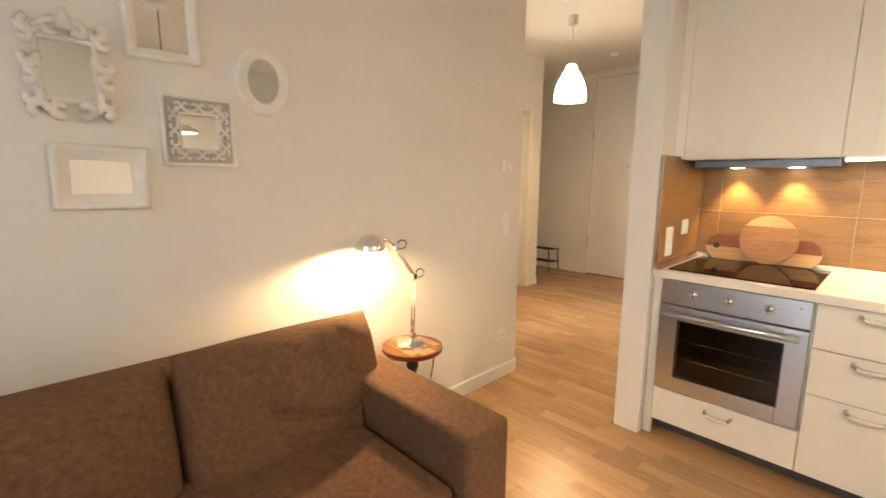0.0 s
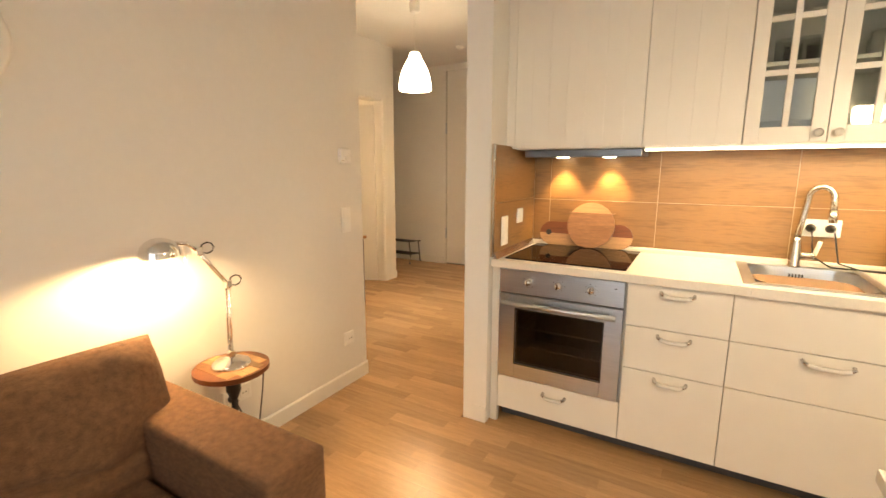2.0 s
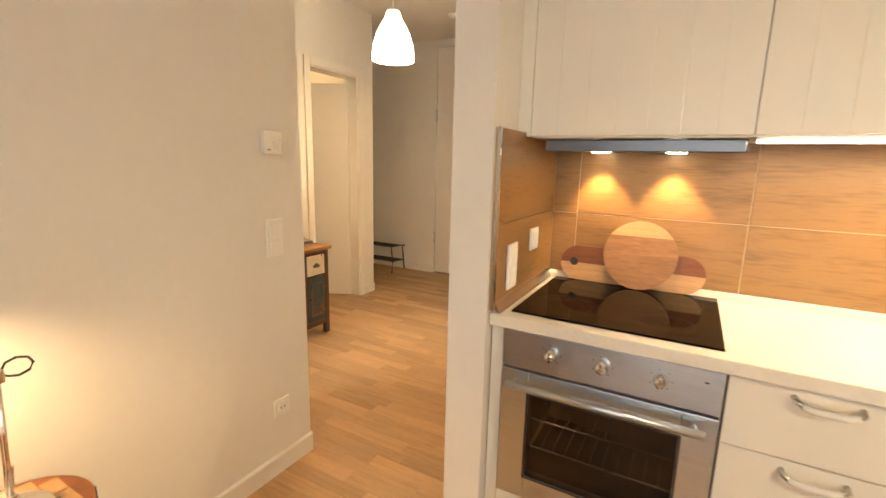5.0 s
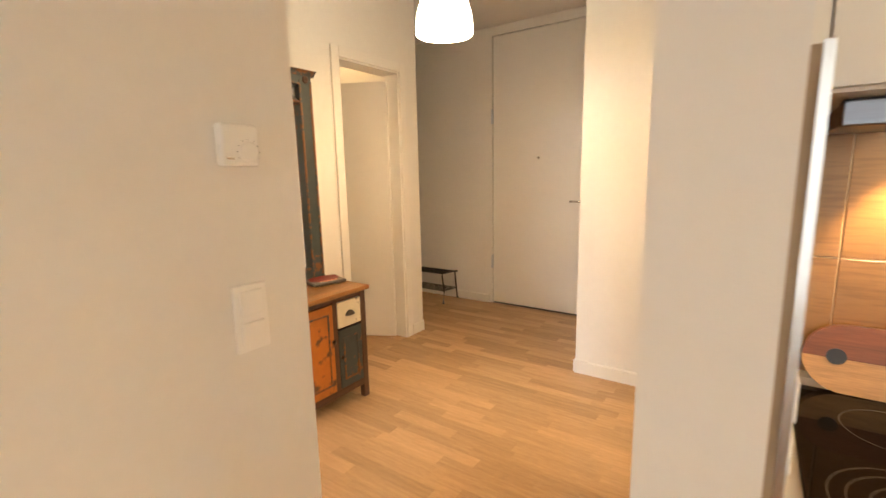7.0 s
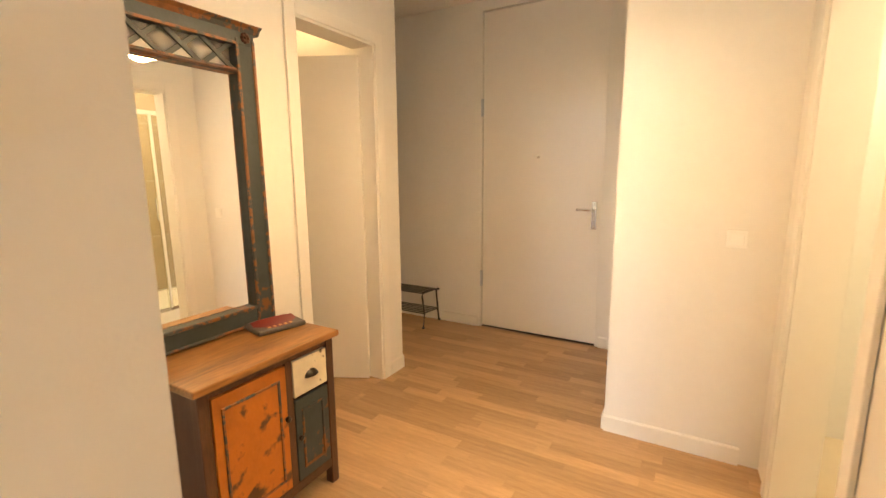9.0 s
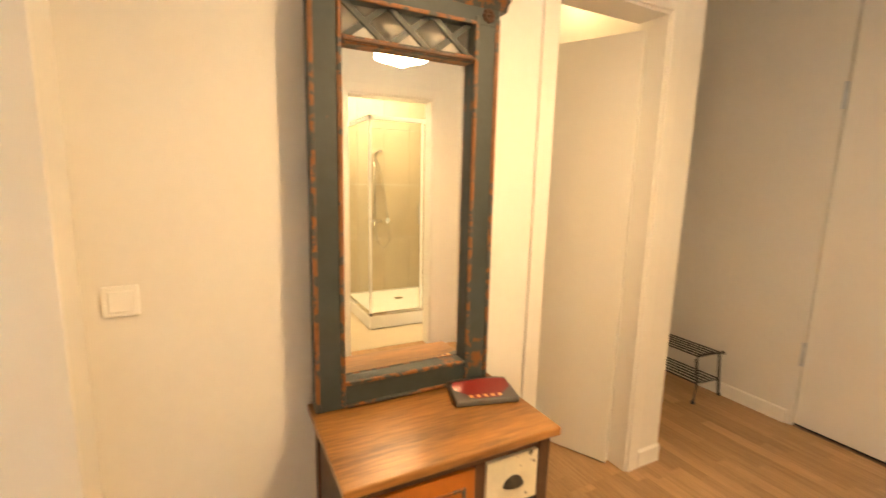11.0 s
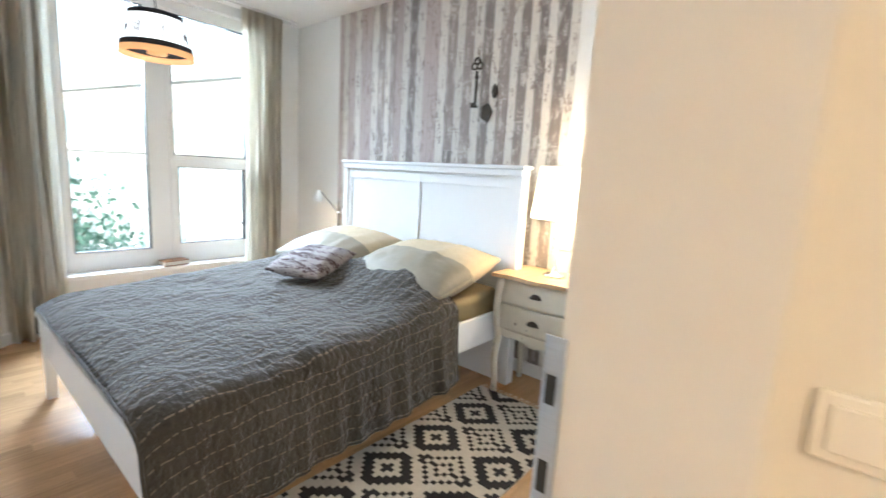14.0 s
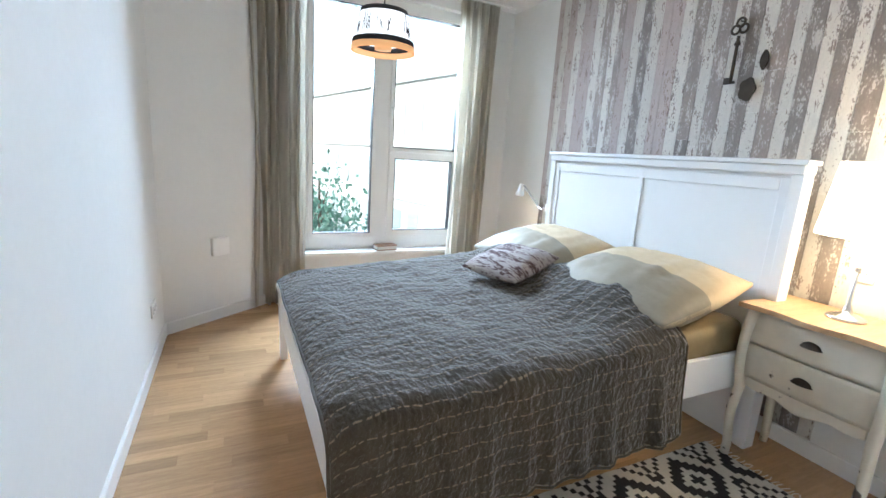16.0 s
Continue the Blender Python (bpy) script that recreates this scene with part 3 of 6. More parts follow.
# switches, sockets, thermostats
def switch(m, n=1, label="white light switch on the wall", tall=True):
    ob = thing("light_switch", m, label, "switch")
    hz = 0.04 + 0.0355 * (n - 1)
    w, h = (0.04, hz) if tall else (hz, 0.04)
    part("frame", box(-w, w, -0.010, 0, -h, h, 0.004), "plastic", ob)
    for k in range(n):
        o = (k - (n - 1) / 2) * 0.071
        a, b = (0, o) if tall else (o, 0)
        part("rocker", box(a - 0.0275, a + 0.0275, -0.0145, -0.009, b - 0.0275, b + 0.0275, 0.003), "plastic", ob)
    return ob


def socket(m, n=1, label="white wall socket above the skirting", plugs=0, tall=False):
    ob = thing("wall_socket", m, label, "socket")
    hz = 0.04 + 0.0355 * (n - 1)
    w, h = (0.04, hz) if tall else (hz, 0.04)
    part("frame", box(-w, w, -0.010, 0, -h, h, 0.004), "plastic", ob)
    for k in range(n):
        o = (k - (n - 1) / 2) * 0.071
        a, b = (0, o) if tall else (o, 0)
        part("well", lathe([(0.026, 0), (0.026, 0.006), (0.021, 0.006), (0.020, 0.0035), (0.0001, 0.0035)], 20), "plastic", ob, m=pose(a, -0.009, b, 90))
        for dx in (-0.0095, 0.0095):
            part("pin_hole", lathe([(0.003, 0), (0.003, 0.001)], 8), "dark", ob, m=pose(a + dx, -0.0126, b, 90))
        if k < plugs:
            part("plug", lathe([(0.019, 0), (0.018, 0.02), (0.010, 0.036), (0.004, 0.05)], 14), "dark", ob, "black mains plug", True, pose(a, -0.012, b, 90))
    return ob


switch(pose(-1.665, 2.352, 1.036, 0, 0, 90), 2, "white double light switch, rockers one above the other")
th = thing("thermostat", pose(-1.665, 2.352, 1.408, 0, 0, 90), "white square room thermostat on the wall", "thermostat")
part("body", box(-0.042, 0.042, -0.026, 0, -0.042, 0.042, 0.006), "plastic", th)
part("display", box(-0.034, -0.016, -0.0268, -0.0255, -0.030, -0.026), "nickel", th)
part("dial", lathe([(0.021, 0), (0.021, 0.004), (0.018, 0.006), (0.0001, 0.006)], 28), "plastic", th, m=pose(0.016, -0.0255, -0.014, 90))
for k in range(9):
    a = radians(-120 + 30 * k)
    part("scale_mark", box(0.016 + 0.025 * math.sin(a) - 0.0008, 0.016 + 0.025 * math.sin(a) + 0.0008, -0.0266, -0.0256, -0.014 + 0.025 * math.cos(a) - 0.0008, -0.014 + 0.025 * math.cos(a) + 0.0008), "grey", th)
socket(pose(-1.665, 2.345, 0.30, 0, 0, 90))
socket(pose(-1.665, 1.56, 0.28, 0, 0, 90), 2, "white double wall socket with a black plug", 1)
switch(pose(-3.06, 2.60, 1.075, 0, 0, 90), 1, "white light switch beside the mirror")
switch(pose(-1.163, 4.65, 1.06), 1, "white light switch on the hall wall")
socket(pose(-2.12, -0.72, 0.33, 0, 0, -90), 2, "white double wall socket near the floor", tall=False)
th = thing("thermostat", pose(-2.462, -1.378, 0.562, 0, 0, 217.1), "white square control panel on the wall", "thermostat")
part("body", box(-0.068, 0.068, -0.034, 0, -0.068, 0.068, 0.008), "plastic", th)
part("back_plate", box(-0.060, 0.060, -0.012, 0.002, -0.060, 0.060), "plastic", th)

# ---- living room ----
sofa = thing("sofa", pose(-1.655, 1.15, 0), "brown woven fabric sofa with loose back cushions", "sofa")
L = 2.15
part("base", box(0.02, 0.93, -L, -0.20, 0.06, 0.27, 0.02, 3), "sofa", sofa, smooth=False)
part("backrest", box(0.01, 0.20, -L, -0.20, 0.27, 0.715, 0.03, 3), "sofa", sofa)
part("armrest", box(0.01, 0.985, -0.195, 0.0, 0.06, 0.595, 0.018, 3), "sofa", sofa)
part("armrest", box(0.01, 0.965, -L - 0.20, -L - 0.005, 0.06, 0.605, 0.018, 3), "sofa", sofa)
for x in (0.10, 0.86):
    for y in (-0.10, -L - 0.10):
        part("foot", box(x - 0.025, x + 0.025, y - 0.025, y + 0.025, 0, 0.06), "dark", sofa)


def pad(w, d, h, seed, puff=0.5, n=18, crease=0.0, soft=0.42, power=5):
    """A stuffed cushion lying in its own box w by d by h, with creases."""
    bm = bmesh.new()
    sh = random.Random(seed)
    o = sh.random() * 50

    def face(sgn):
        def f(u, v):
            a, b = 2 * u - 1, 2 * v - 1
            e = max(0.0, (1 - abs(a) ** power) * (1 - abs(b) ** power)) ** soft
            x, y = a * w / 2 * (1 - 0.03 * b * b), b * d / 2 * (1 - 0.03 * a * a)
            z = sgn * h / 2 * (0.10 + 0.90 * e) * (1 - puff * 0.2 * (a * a + b * b) / 2)
            k = noise.noise(Vector((x * 5 + o, y * 5, sgn * 3))) * 0.013 + noise.noise(Vector((x * 15 + o, y * 5 + x * 4, sgn))) * 0.0075 + abs(noise.noise(Vector((x * 9 + y * 13, y * 6 - x * 5 + o, 2)))) * 0.010
            r = noise.noise(Vector((x * 3 + y * 4 + o, y * 3 - x * 2, sgn * 2)))
            k -= crease * (1 - min(1.0, abs(math.sin((x * 6 + y * 17 + 1.8 * r) * 1.7)) * 2.2)) * max(0.0, r + 0.2)
            return (x, y, z + k * e)
        return f
    sheet(n, n, face(1), bm)
    sheet(n, n, face(-1), bm)
    bmesh.ops.remove_doubles(bm, verts=bm.verts, dist=0.0005)
    # join the two halves along the rim
    rim = [e for e in bm.edges if len(e.link_faces) == 1]
    bmesh.ops.bridge_loops(bm, edges=rim)
    bmesh.ops.recalc_face_normals(bm, faces=bm.faces)
    bm.normal_update()
    return bm


part("seat_cushion", box(0.20, 0.945, -1.175, -0.20, 0.275, 0.43, 0.03, 3), "sofa", sofa)
part("seat_cushion", box(0.20, 0.945, -L, -1.18, 0.275, 0.43, 0.03, 3), "sofa", sofa)
for k, yc in enumerate((-0.425, -1.145)):
    part("back_cushion", pad(0.715, 0.47, 0.21, 3 + k, 0.5, 60, 0.030, 0.45, 4), "sofa", sofa, "", True, pose(0.335, yc, 0.578 - 0.022 * k, 0, 0, 90) @ pose(0, 0, 0, 75 + 2 * k, 0, 0))

st = thing("side_table", pose(-1.505, 1.443, 0), "small round side table with reclaimed wood top", "table")
bm = lathe([(0.0001, 0.488), (0.146, 0.488), (0.150, 0.492), (0.150, 0.512), (0.0001, 0.512)], 40)
part("tabletop", bm, "wood_dark", st, "dark-edged mosaic top")
rs = random.Random(5)
y = -0.142
while y < 0.137:
    w = rs.uniform(0.03, 0.055)
    yy = min(y + w, 0.142)
    half = math.sqrt(max(0.0, 0.142 ** 2 - max(abs(y), abs(yy)) ** 2))
    if half > 0.03:
        x = -half
        while x < half - 0.01:
            l = min(rs.uniform(0.06, 0.16), half - x)
            part("wood_block", box(x + 0.0008, x + l - 0.0008, y + 0.0008, yy - 0.0008, 0.512, 0.5145), rs.choice(["mosaic", "wood_pale", "wood_pale", "wood_pale", "mosaic", "wood"]), st)
            x += l
    y = yy
part("post", tube([(0, 0, 0.03), (0, 0, 0.488)], 0.014, 12), "iron", st, smooth=True)
part("collar", lathe([(0.014, 0.36), (0.03, 0.40), (0.03, 0.44), (0.014, 0.46)], 16), "iron", st)
for a in (20, 140, 260):
    c, s_ = math.cos(radians(a)), math.sin(radians(a))
    part("foot", tube([(0, 0, 0.06), (0.07 * c, 0.07 * s_, 0.05), (0.13 * c, 0.13 * s_, 0.008)], 0.010, 8), "iron", st)

dl = thing("desk_lamp", pose(-1.505, 1.443, 0.515), "chrome jointed work lamp, switched on", "lamp")
part("base", lathe([(0.0001, 0), (0.078, 0), (0.080, 0.004), (0.072, 0.016), (0.03, 0.026), (0.014, 0.04), (0.0001, 0.042)], 32), "chrome", dl, smooth=True)
EL, HD = Vector((0.0, 0.012, 0.351)), Vector((0.0, -0.098, 0.505))
for dx in (-0.010, 0.010):
    part("lower_arm", tube([(dx, 0, 0.04), EL + Vector((dx, 0, 0))], 0.005, 8), "chrome", dl, smooth=True)
    part("upper_arm", tube([EL + Vector((dx, 0, 0)), HD + Vector((dx, 0, 0))], 0.005, 8), "chrome", dl, smooth=True)
for p in (EL, HD, Vector((0, 0, 0.05))):
    part("joint", box(p.x - 0.016, p.x + 0.016, p.y - 0.012, p.y + 0.012, p.z - 0.016, p.z + 0.016, 0.004), "chrome", dl)
for p in (EL, HD):
    part("cable_loop", tube([p + Vector((0, 0.01 + 0.028 * (1 - math.cos(k / 8 * 2 * math.pi)), 0.022 * math.sin(k / 8 * 2 * math.pi) + 0.008)) for k in range(8)], 0.003, 6, close=True), "dark", dl)
part("spring", tube([(0.0, 0.002, 0.05), (0.0, 0.01, 0.13)], 0.006, 8), "nickel", dl)
hd = part("shade", lathe([(0.067, 0), (0.066, 0.021), (0.057, 0.043), (0.041, 0.059), (0.020, 0.068), (0.0005, 0.070), (0.0005, 0.067), (0.019, 0.065), (0.039, 0.056), (0.054, 0.041), (0.063, 0.020), (0.064, 0)], 36, cap=False), "chrome", dl, "chrome dome shade", True, pose(0.0, -0.238, 0.506, 3, -2, 0))
part("bulb", lathe([(0.0001, 0.026), (0.014, 0.029), (0.022, 0.040), (0.016, 0.054), (0.012, 0.062)], 16), "bulb", hd, "glowing bulb", True)
part("neck", tube([(0.0, -0.182, 0.548), (0.0, -0.140, 0.540), HD], 0.008, 8), "chrome", dl, smooth=True)
part("pull_switch", tube([(0.0, -0.150, 0.53), (0.0, -0.148, 0.470)], 0.004, 8), "plastic", dl)
cab = thing("lamp_cable", pose(0, 0, 0), "thin black lamp cable hanging to the socket", "cable")
part("cable", tube([(-1.495, 1.50, 0.52), (-1.50, 1.60, 0.49), (-1.55, 1.62, 0.32), (-1.60, 1.62, 0.10), (-1.56, 1.60, 0.02), (-1.60, 1.58, 0.10), (-1.625, 1.54, 0.24), (-1.65, 1.525, 0.28)], 0.0035, 6), "dark", cab, smooth=True)


# mirrors on the sofa wall; local x runs along the wall, z up, front at -y
def carved(m, w, h, label, rim, gx, gz, depth=0.03, style="plain"):
    ob = thing("wall_mirror", m, label, "mirror", "mirrors over the sofa")
    part("backing", box(-gx - 0.01, gx + 0.01, -0.008, -0.002, -gz - 0.01, gz + 0.01), "frame_gap", ob)
    part("mirror_glass", box(-gx, gx, -0.011, -0.0085, -gz, gz), "mirror", ob, "clear mirror glass")
    return ob


def ring_frame(ob, w, h, gx, gz, steps, material="frame_white"):
    """A moulded rectangular frame; steps are (fraction from the inner edge, depth)."""
    bm = bmesh.new()
    rings = []
    for f, d in steps:
        a, b = gx + (w - gx) * f, gz + (h - gz) * f
        pts = []
        n = 10
        for sx, sz, ex, ez in ((-1, -1, 1, -1), (1, -1, 1, 1), (1, 1, -1, 1), (-1, 1, -1, -1)):
            for k in range(n):
                u = k / n
                x, z = a * (sx + (ex - sx) * u), b * (sz + (ez - sz) * u)
                k2 = 0.0025 * noise.noise(Vector((x * 40, z * 40, f * 3)))
                pts.append(bm.verts.new((x + k2 * 0.6, -d - k2, z + k2 * 0.6)))
        rings.append(pts)
    for A, B in zip(rings, rings[1:]):
        for k in range(len(A)):
            bm.faces.new((A[k], A[(k + 1) % len(A)], B[(k + 1) % len(A)], B[k]))
    return part("frame", bm, material, ob, "white moulded frame", True)


def scroll(cx, cz, r, turn, flip=1, bm=None, th=0.0145):
    pts = []
    for k in range(15):
        a = turn + flip * k / 14 * 4.6
        rr = r * (1 - 0.72 * k / 14)
        pts.append((cx + rr * math.cos(a), -0.014 - 0.008 * math.sin(k / 14 * math.pi), cz + rr * math.sin(a)))
    return tube(pts, th, 6, bm, taper=th * 0.75)


MW = lambda y, z, lean=0: pose(-1.664, y + 0.055, z + 0.012, 0, 0, 90) @ pose(0, 0, 0, 0, lean, 0)
# ornate openwork frame
ob = carved(MW(0.190, 1.640), 0.12, 0.14, "white carved baroque wall mirror with scrollwork", 0, 0.062, 0.082)
ring_frame(ob, 0.074, 0.095, 0.060, 0.080, ((0, 0.010), (0.3, 0.022), (0.8, 0.020), (1, 0.0)))
for sx in (-1, 1):
    for zc, r, tn in ((-0.085, 0.026, 2.2), (-0.030, 0.024, 1.2), (0.025, 0.024, 2.6), (0.085, 0.028, 1.0)):
        part("scroll", scroll(sx * 0.092, zc, r, tn if sx > 0 else math.pi - tn, sx), "frame_white", ob, smooth=True)
    for xc, r, tn in ((0.030, 0.024, 4.4), (0.072, 0.026, 5.2)):
        part("scroll", scroll(sx * xc, -0.112, r, tn if sx > 0 else math.pi - tn, sx), "frame_white", ob, smooth=True)
        part("scroll", scroll(sx * xc, 0.112, r, -tn if sx > 0 else math.pi + tn, -sx), "frame_white", ob, smooth=True)
part("crest", sheet(8, 10, lambda u, v: ((u - 0.5) * 0.07 * (1 - v * 0.85), -0.012 - 0.012 * math.sin(u * math.pi), 0.115 + 0.062 * v)), "frame_white", ob, smooth=True)
# tall frame, cut by the picture's upper edge
ob = carved(MW(0.445, 1.855), 0.11, 0.15, "white moulded rectangular wall mirror", 0, 0.076, 0.115)
ring_frame(ob, 0.108, 0.148, 0.075, 0.114, ((0, 0.012), (0.15, 0.018), (0.5, 0.022), (0.8, 0.034), (1, 0.030), (1, 0.0)))
# oval frame
ob = thing("wall_mirror", MW(0.775, 1.690), "white oval wall mirror with rope edge", "mirror", "mirrors over the sofa")
rings = ((0.060, 0.082, 0.012), (0.066, 0.090, 0.022), (0.078, 0.103, 0.018), (0.092, 0.117, 0.026), (0.102, 0.128, 0.018), (0.104, 0.130, 0.0))
bm = bmesh.new()
rr = [[bm.verts.new((a * math.cos(k * math.pi / 24), -d - (0.0015 * math.cos(k * 6) if i == 3 else 0), b * math.sin(k * math.pi / 24))) for k in range(48)] for i, (a, b, d) in enumerate(rings)]
for A, B in zip(rr, rr[1:]):
    for k in range(48):
        bm.faces.new((A[k], A[(k + 1) % 48], B[(k + 1) % 48], B[k]))
part("frame", bm, "frame_white", ob, "", True)
bm = bmesh.new()
bm.faces.new([bm.verts.new((0.062 * math.cos(k * math.pi / 24), -0.011, 0.084 * math.sin(k * math.pi / 24))) for k in range(48)])
part("mirror_glass", bm, "mirror", ob)
# square pierced frame
ob = carved(MW(0.535, 1.485), 0.12, 0.12, "white square wall mirror with pierced leaf frame", 0, 0.057, 0.057)
# grey plate added in place of the shaded wall seen through the piercing
part("frame_back", box(-0.112, 0.112, -0.006, -0.001, -0.115, 0.115), "frame_gap", ob)
ring_frame(ob, 0.120, 0.122, 0.106, 0.108, ((0, 0.010), (0.2, 0.022), (0.9, 0.022), (1, 0.0)))
ring_frame(ob, 0.066, 0.066, 0.056, 0.056, ((0, 0.010), (0.3, 0.018), (0.9, 0.018), (1, 0.006)))
for q in range(4):
    a = q * math.pi / 2
    for u in (-0.055, 0.0, 0.055):
        for fl in (1, -1):
            bm = scroll(u + fl * 0.016, -0.086, 0.018, 1.0 if fl > 0 else math.pi - 1.0, fl, th=0.0055)
            bm.transform(Matrix.Rotation(a, 4, "Y"))
            part("leaf_scroll", bm, "frame_white", ob, smooth=True)
# wide frame
ob = carved(MW(0.240, 1.325, 1.5), 0.125, 0.10, "white moulded wide wall mirror with worn gilding", 0, 0.078, 0.053)
ring_frame(ob, 0.124, 0.100, 0.077, 0.052, ((0, 0.012), (0.12, 0.016), (0.3, 0.014), (0.55, 0.026), (0.8, 0.036), (1, 0.030), (1, 0.0)))

# pendant over the dining table, seen in the mirrors and the cabinet glass
lp = thing("pendant_lamp", pose(1.0, 1.1, 0), "wide white pendant lamp hanging on a thin cord", "lamp")
part("cord", tube([(0, 0, 1.79), (0, 0, H)], 0.004, 8), "dark", lp)
part("canopy", lathe([(0.0001, H - 0.030), (0.06, H - 0.026), (0.075, H - 0.006), (0.075, H), (0.0001, H)], 32), "plastic", lp, smooth=True)
part("shade", lathe([(0.225, 1.700), (0.222, 1.722), (0.15, 1.765), (0.03, 1.792), (0.0005, 1.794), (0.0005, 1.788), (0.148, 1.760), (0.217, 1.720), (0.221, 1.700)], 40, cap=False), "china", lp, "wide shallow shade", True)
part("bulb", lathe([(0.0001, 1.715), (0.024, 1.722), (0.03, 1.742), (0.016, 1.77), (0.012, 1.785)], 16), "bulb", lp, "glowing bulb", True)

# ---- kitchen ----
FY = 2.405


def bow_handle(parent, x, z, w=0.125):
    h = part("handle", tube([(x - w / 2 + 0.012, FY - 0.026, z + 0.001), (x - w / 4, FY - 0.030, z - 0.004), (x + w / 4, FY - 0.030, z - 0.004), (x + w / 2 - 0.012, FY - 0.026, z + 0.001)], 0.0090, 10), "china", parent, "white porcelain bow handle with metal ends", True)
    for s_ in (-1, 1):
        part("bracket", tube([(x + s_ * w / 2, FY - 0.001, z + 0.008), (x + s_ * (w / 2 - 0.001), FY - 0.018, z + 0.006), (x + s_ * (w / 2 - 0.016), FY - 0.027, z)], 0.0075, 8), "nickel", h, smooth=True)


def base_unit(x0, x1, drawers, label, handles):
    ob = thing("base_cabinet", I, label, "cabinet", "kitchen base cabinets")
    if len(drawers) == 1:
        for a, b, z0, z1 in ((x0 + 0.002, x1 - 0.002, 0.086, 0.268), (x0 + 0.002, x0 + 0.018, 0.269, 0.848), (x1 - 0.018, x1 - 0.002, 0.269, 0.848)):
            part("body", box(a, b, FY + 0.02, 2.97, z0, z1), "front", ob)
    else:
        part("body", box(x0 + 0.002, x1 - 0.002, FY + 0.02, 2.97, 0.086, 0.848), "underfloor", ob)
    for (z0, z1), hd in zip(drawers, handles):
        fr = part("drawer_front", box(x0 + 0.0015, x1 - 0.0015, FY, FY + 0.018, z0 + 0.0015, z1 - 0.0015, 0.0015, 1), "front", ob)
        if hd:
            bow_handle(fr, (x0 + x1) / 2, z1 - (0.056 if len(drawers) == 1 else 0.036), hd)
    return ob


base_unit(-0.085, 0.31, ((0.652, 0.846), (0.452, 0.652), (0.088, 0.452)), "cream kitchen cabinet with three drawers", (0.125, 0.125, 0.125))
base_unit(0.31, 0.935, ((0.652, 0.846), (0.452, 0.652), (0.088, 0.452)), "cream sink cabinet with drawer fronts", (0, 0.15, 0))
base_unit(0.935, 1.56, ((0.652, 0.846), (0.452, 0.652), (0.088, 0.452)), "cream kitchen cabinet with drawers", (0.15, 0.15, 0.15))
ou = base_unit(-0.69, -0.085, ((0.088, 0.272),), "cream oven housing with one drawer below", (0.11,))
part("filler", box(-0.73, -0.692, FY + 0.003, FY + 0.03, 0.0, 0.848), "front", ou)
# plinth board takes a dark grey to stand for the shade below the fronts
pl = thing("plinth", I, "kitchen plinth under the cabinets, coloured dark for shade", "plinth", kind="structure")
part("board", box(-0.70, 1.56, FY + 0.100, FY + 0.115, 0.0, 0.085), "grey", pl)

ov = thing("oven", I, "stainless steel built-in oven with three knobs", "oven")
part("control_panel", box(-0.682, -0.093, FY - 0.018, FY + 0.018, 0.727, 0.846, 0.002), "steel", ov)
part("panel_gap", box(-0.680, -0.095, FY - 0.004, FY + 0.016, 0.7205, 0.7265), "dark", ov)
OX0, OX1, OZ0, OZ1 = -0.592, -0.176, 0.362, 0.645
dr = part("oven_door", box(-0.682, OX0, FY - 0.020, FY + 0.016, 0.281, 0.720, 0.003), "steel", ov)
part("door_stile", box(OX1, -0.093, FY - 0.020, FY + 0.016, 0.281, 0.720, 0.003), "steel", dr)
part("door_rail", box(OX0, OX1, FY - 0.020, FY + 0.016, 0.281, OZ0, 0.002), "steel", dr)
part("door_rail", box(OX0, OX1, FY - 0.020, FY + 0.016, OZ1, 0.720, 0.002), "steel", dr)
part("window", box(OX0 + 0.0005, OX1 - 0.0005, FY - 0.0165, FY - 0.0125, OZ0 + 0.0005, OZ1 - 0.0005), "oven_glass", dr, "dark oven glass")
for a, b, c, d in ((OX0 - 0.006, OX0, OZ0 - 0.006, OZ1 + 0.006), (OX1, OX1 + 0.006, OZ0 - 0.006, OZ1 + 0.006), (OX0, OX1, OZ0 - 0.006, OZ0), (OX0, OX1, OZ1, OZ1 + 0.006)):
    part("window_seal", box(a, b, FY - 0.0225, FY - 0.0195, c, d, 0.001), "dark", dr)
# enamelled cavity with wire racks behind the glass
for b in ((-0.64, -0.13, 2.86, 2.87, 0.30, 0.70), (-0.65, -0.64, FY + 0.02, 2.87, 0.30, 0.70), (-0.13, -0.12, FY + 0.02, 2.87, 0.30, 0.70), (-0.64, -0.13, FY + 0.02, 2.86, 0.30, 0.31), (-0.64, -0.13, FY + 0.02, 2.86, 0.69, 0.70)):
    part("cavity_wall", box(*b), "enamel", ov)
for z in (0.445, 0.545):
    rk = part("wire_rack", tube([(-0.636, FY + 0.045, z), (-0.60, FY + 0.045, z), (-0.592, FY + 0.045, z - 0.014), (-0.178, FY + 0.045, z - 0.014), (-0.17, FY + 0.045, z), (-0.134, FY + 0.045, z)], 0.004, 6), "chrome", ov, smooth=True)
    for k in range(12):
        x = -0.60 + k * 0.039
        part("rack_wire", tube([(x, FY + 0.045, z - 0.012), (x, 2.85, z - 0.012)], 0.002, 5), "chrome", rk)
part("handle", tube([(-0.655, FY - 0.055, 0.684), (-0.12, FY - 0.055, 0.684)], 0.0125, 12), "steel", dr, smooth=True)
for x in (-0.63, -0.145):
    part("handle_post", tube([(x, FY - 0.018, 0.685), (x, FY - 0.056, 0.685)], 0.008, 8), "steel", dr)
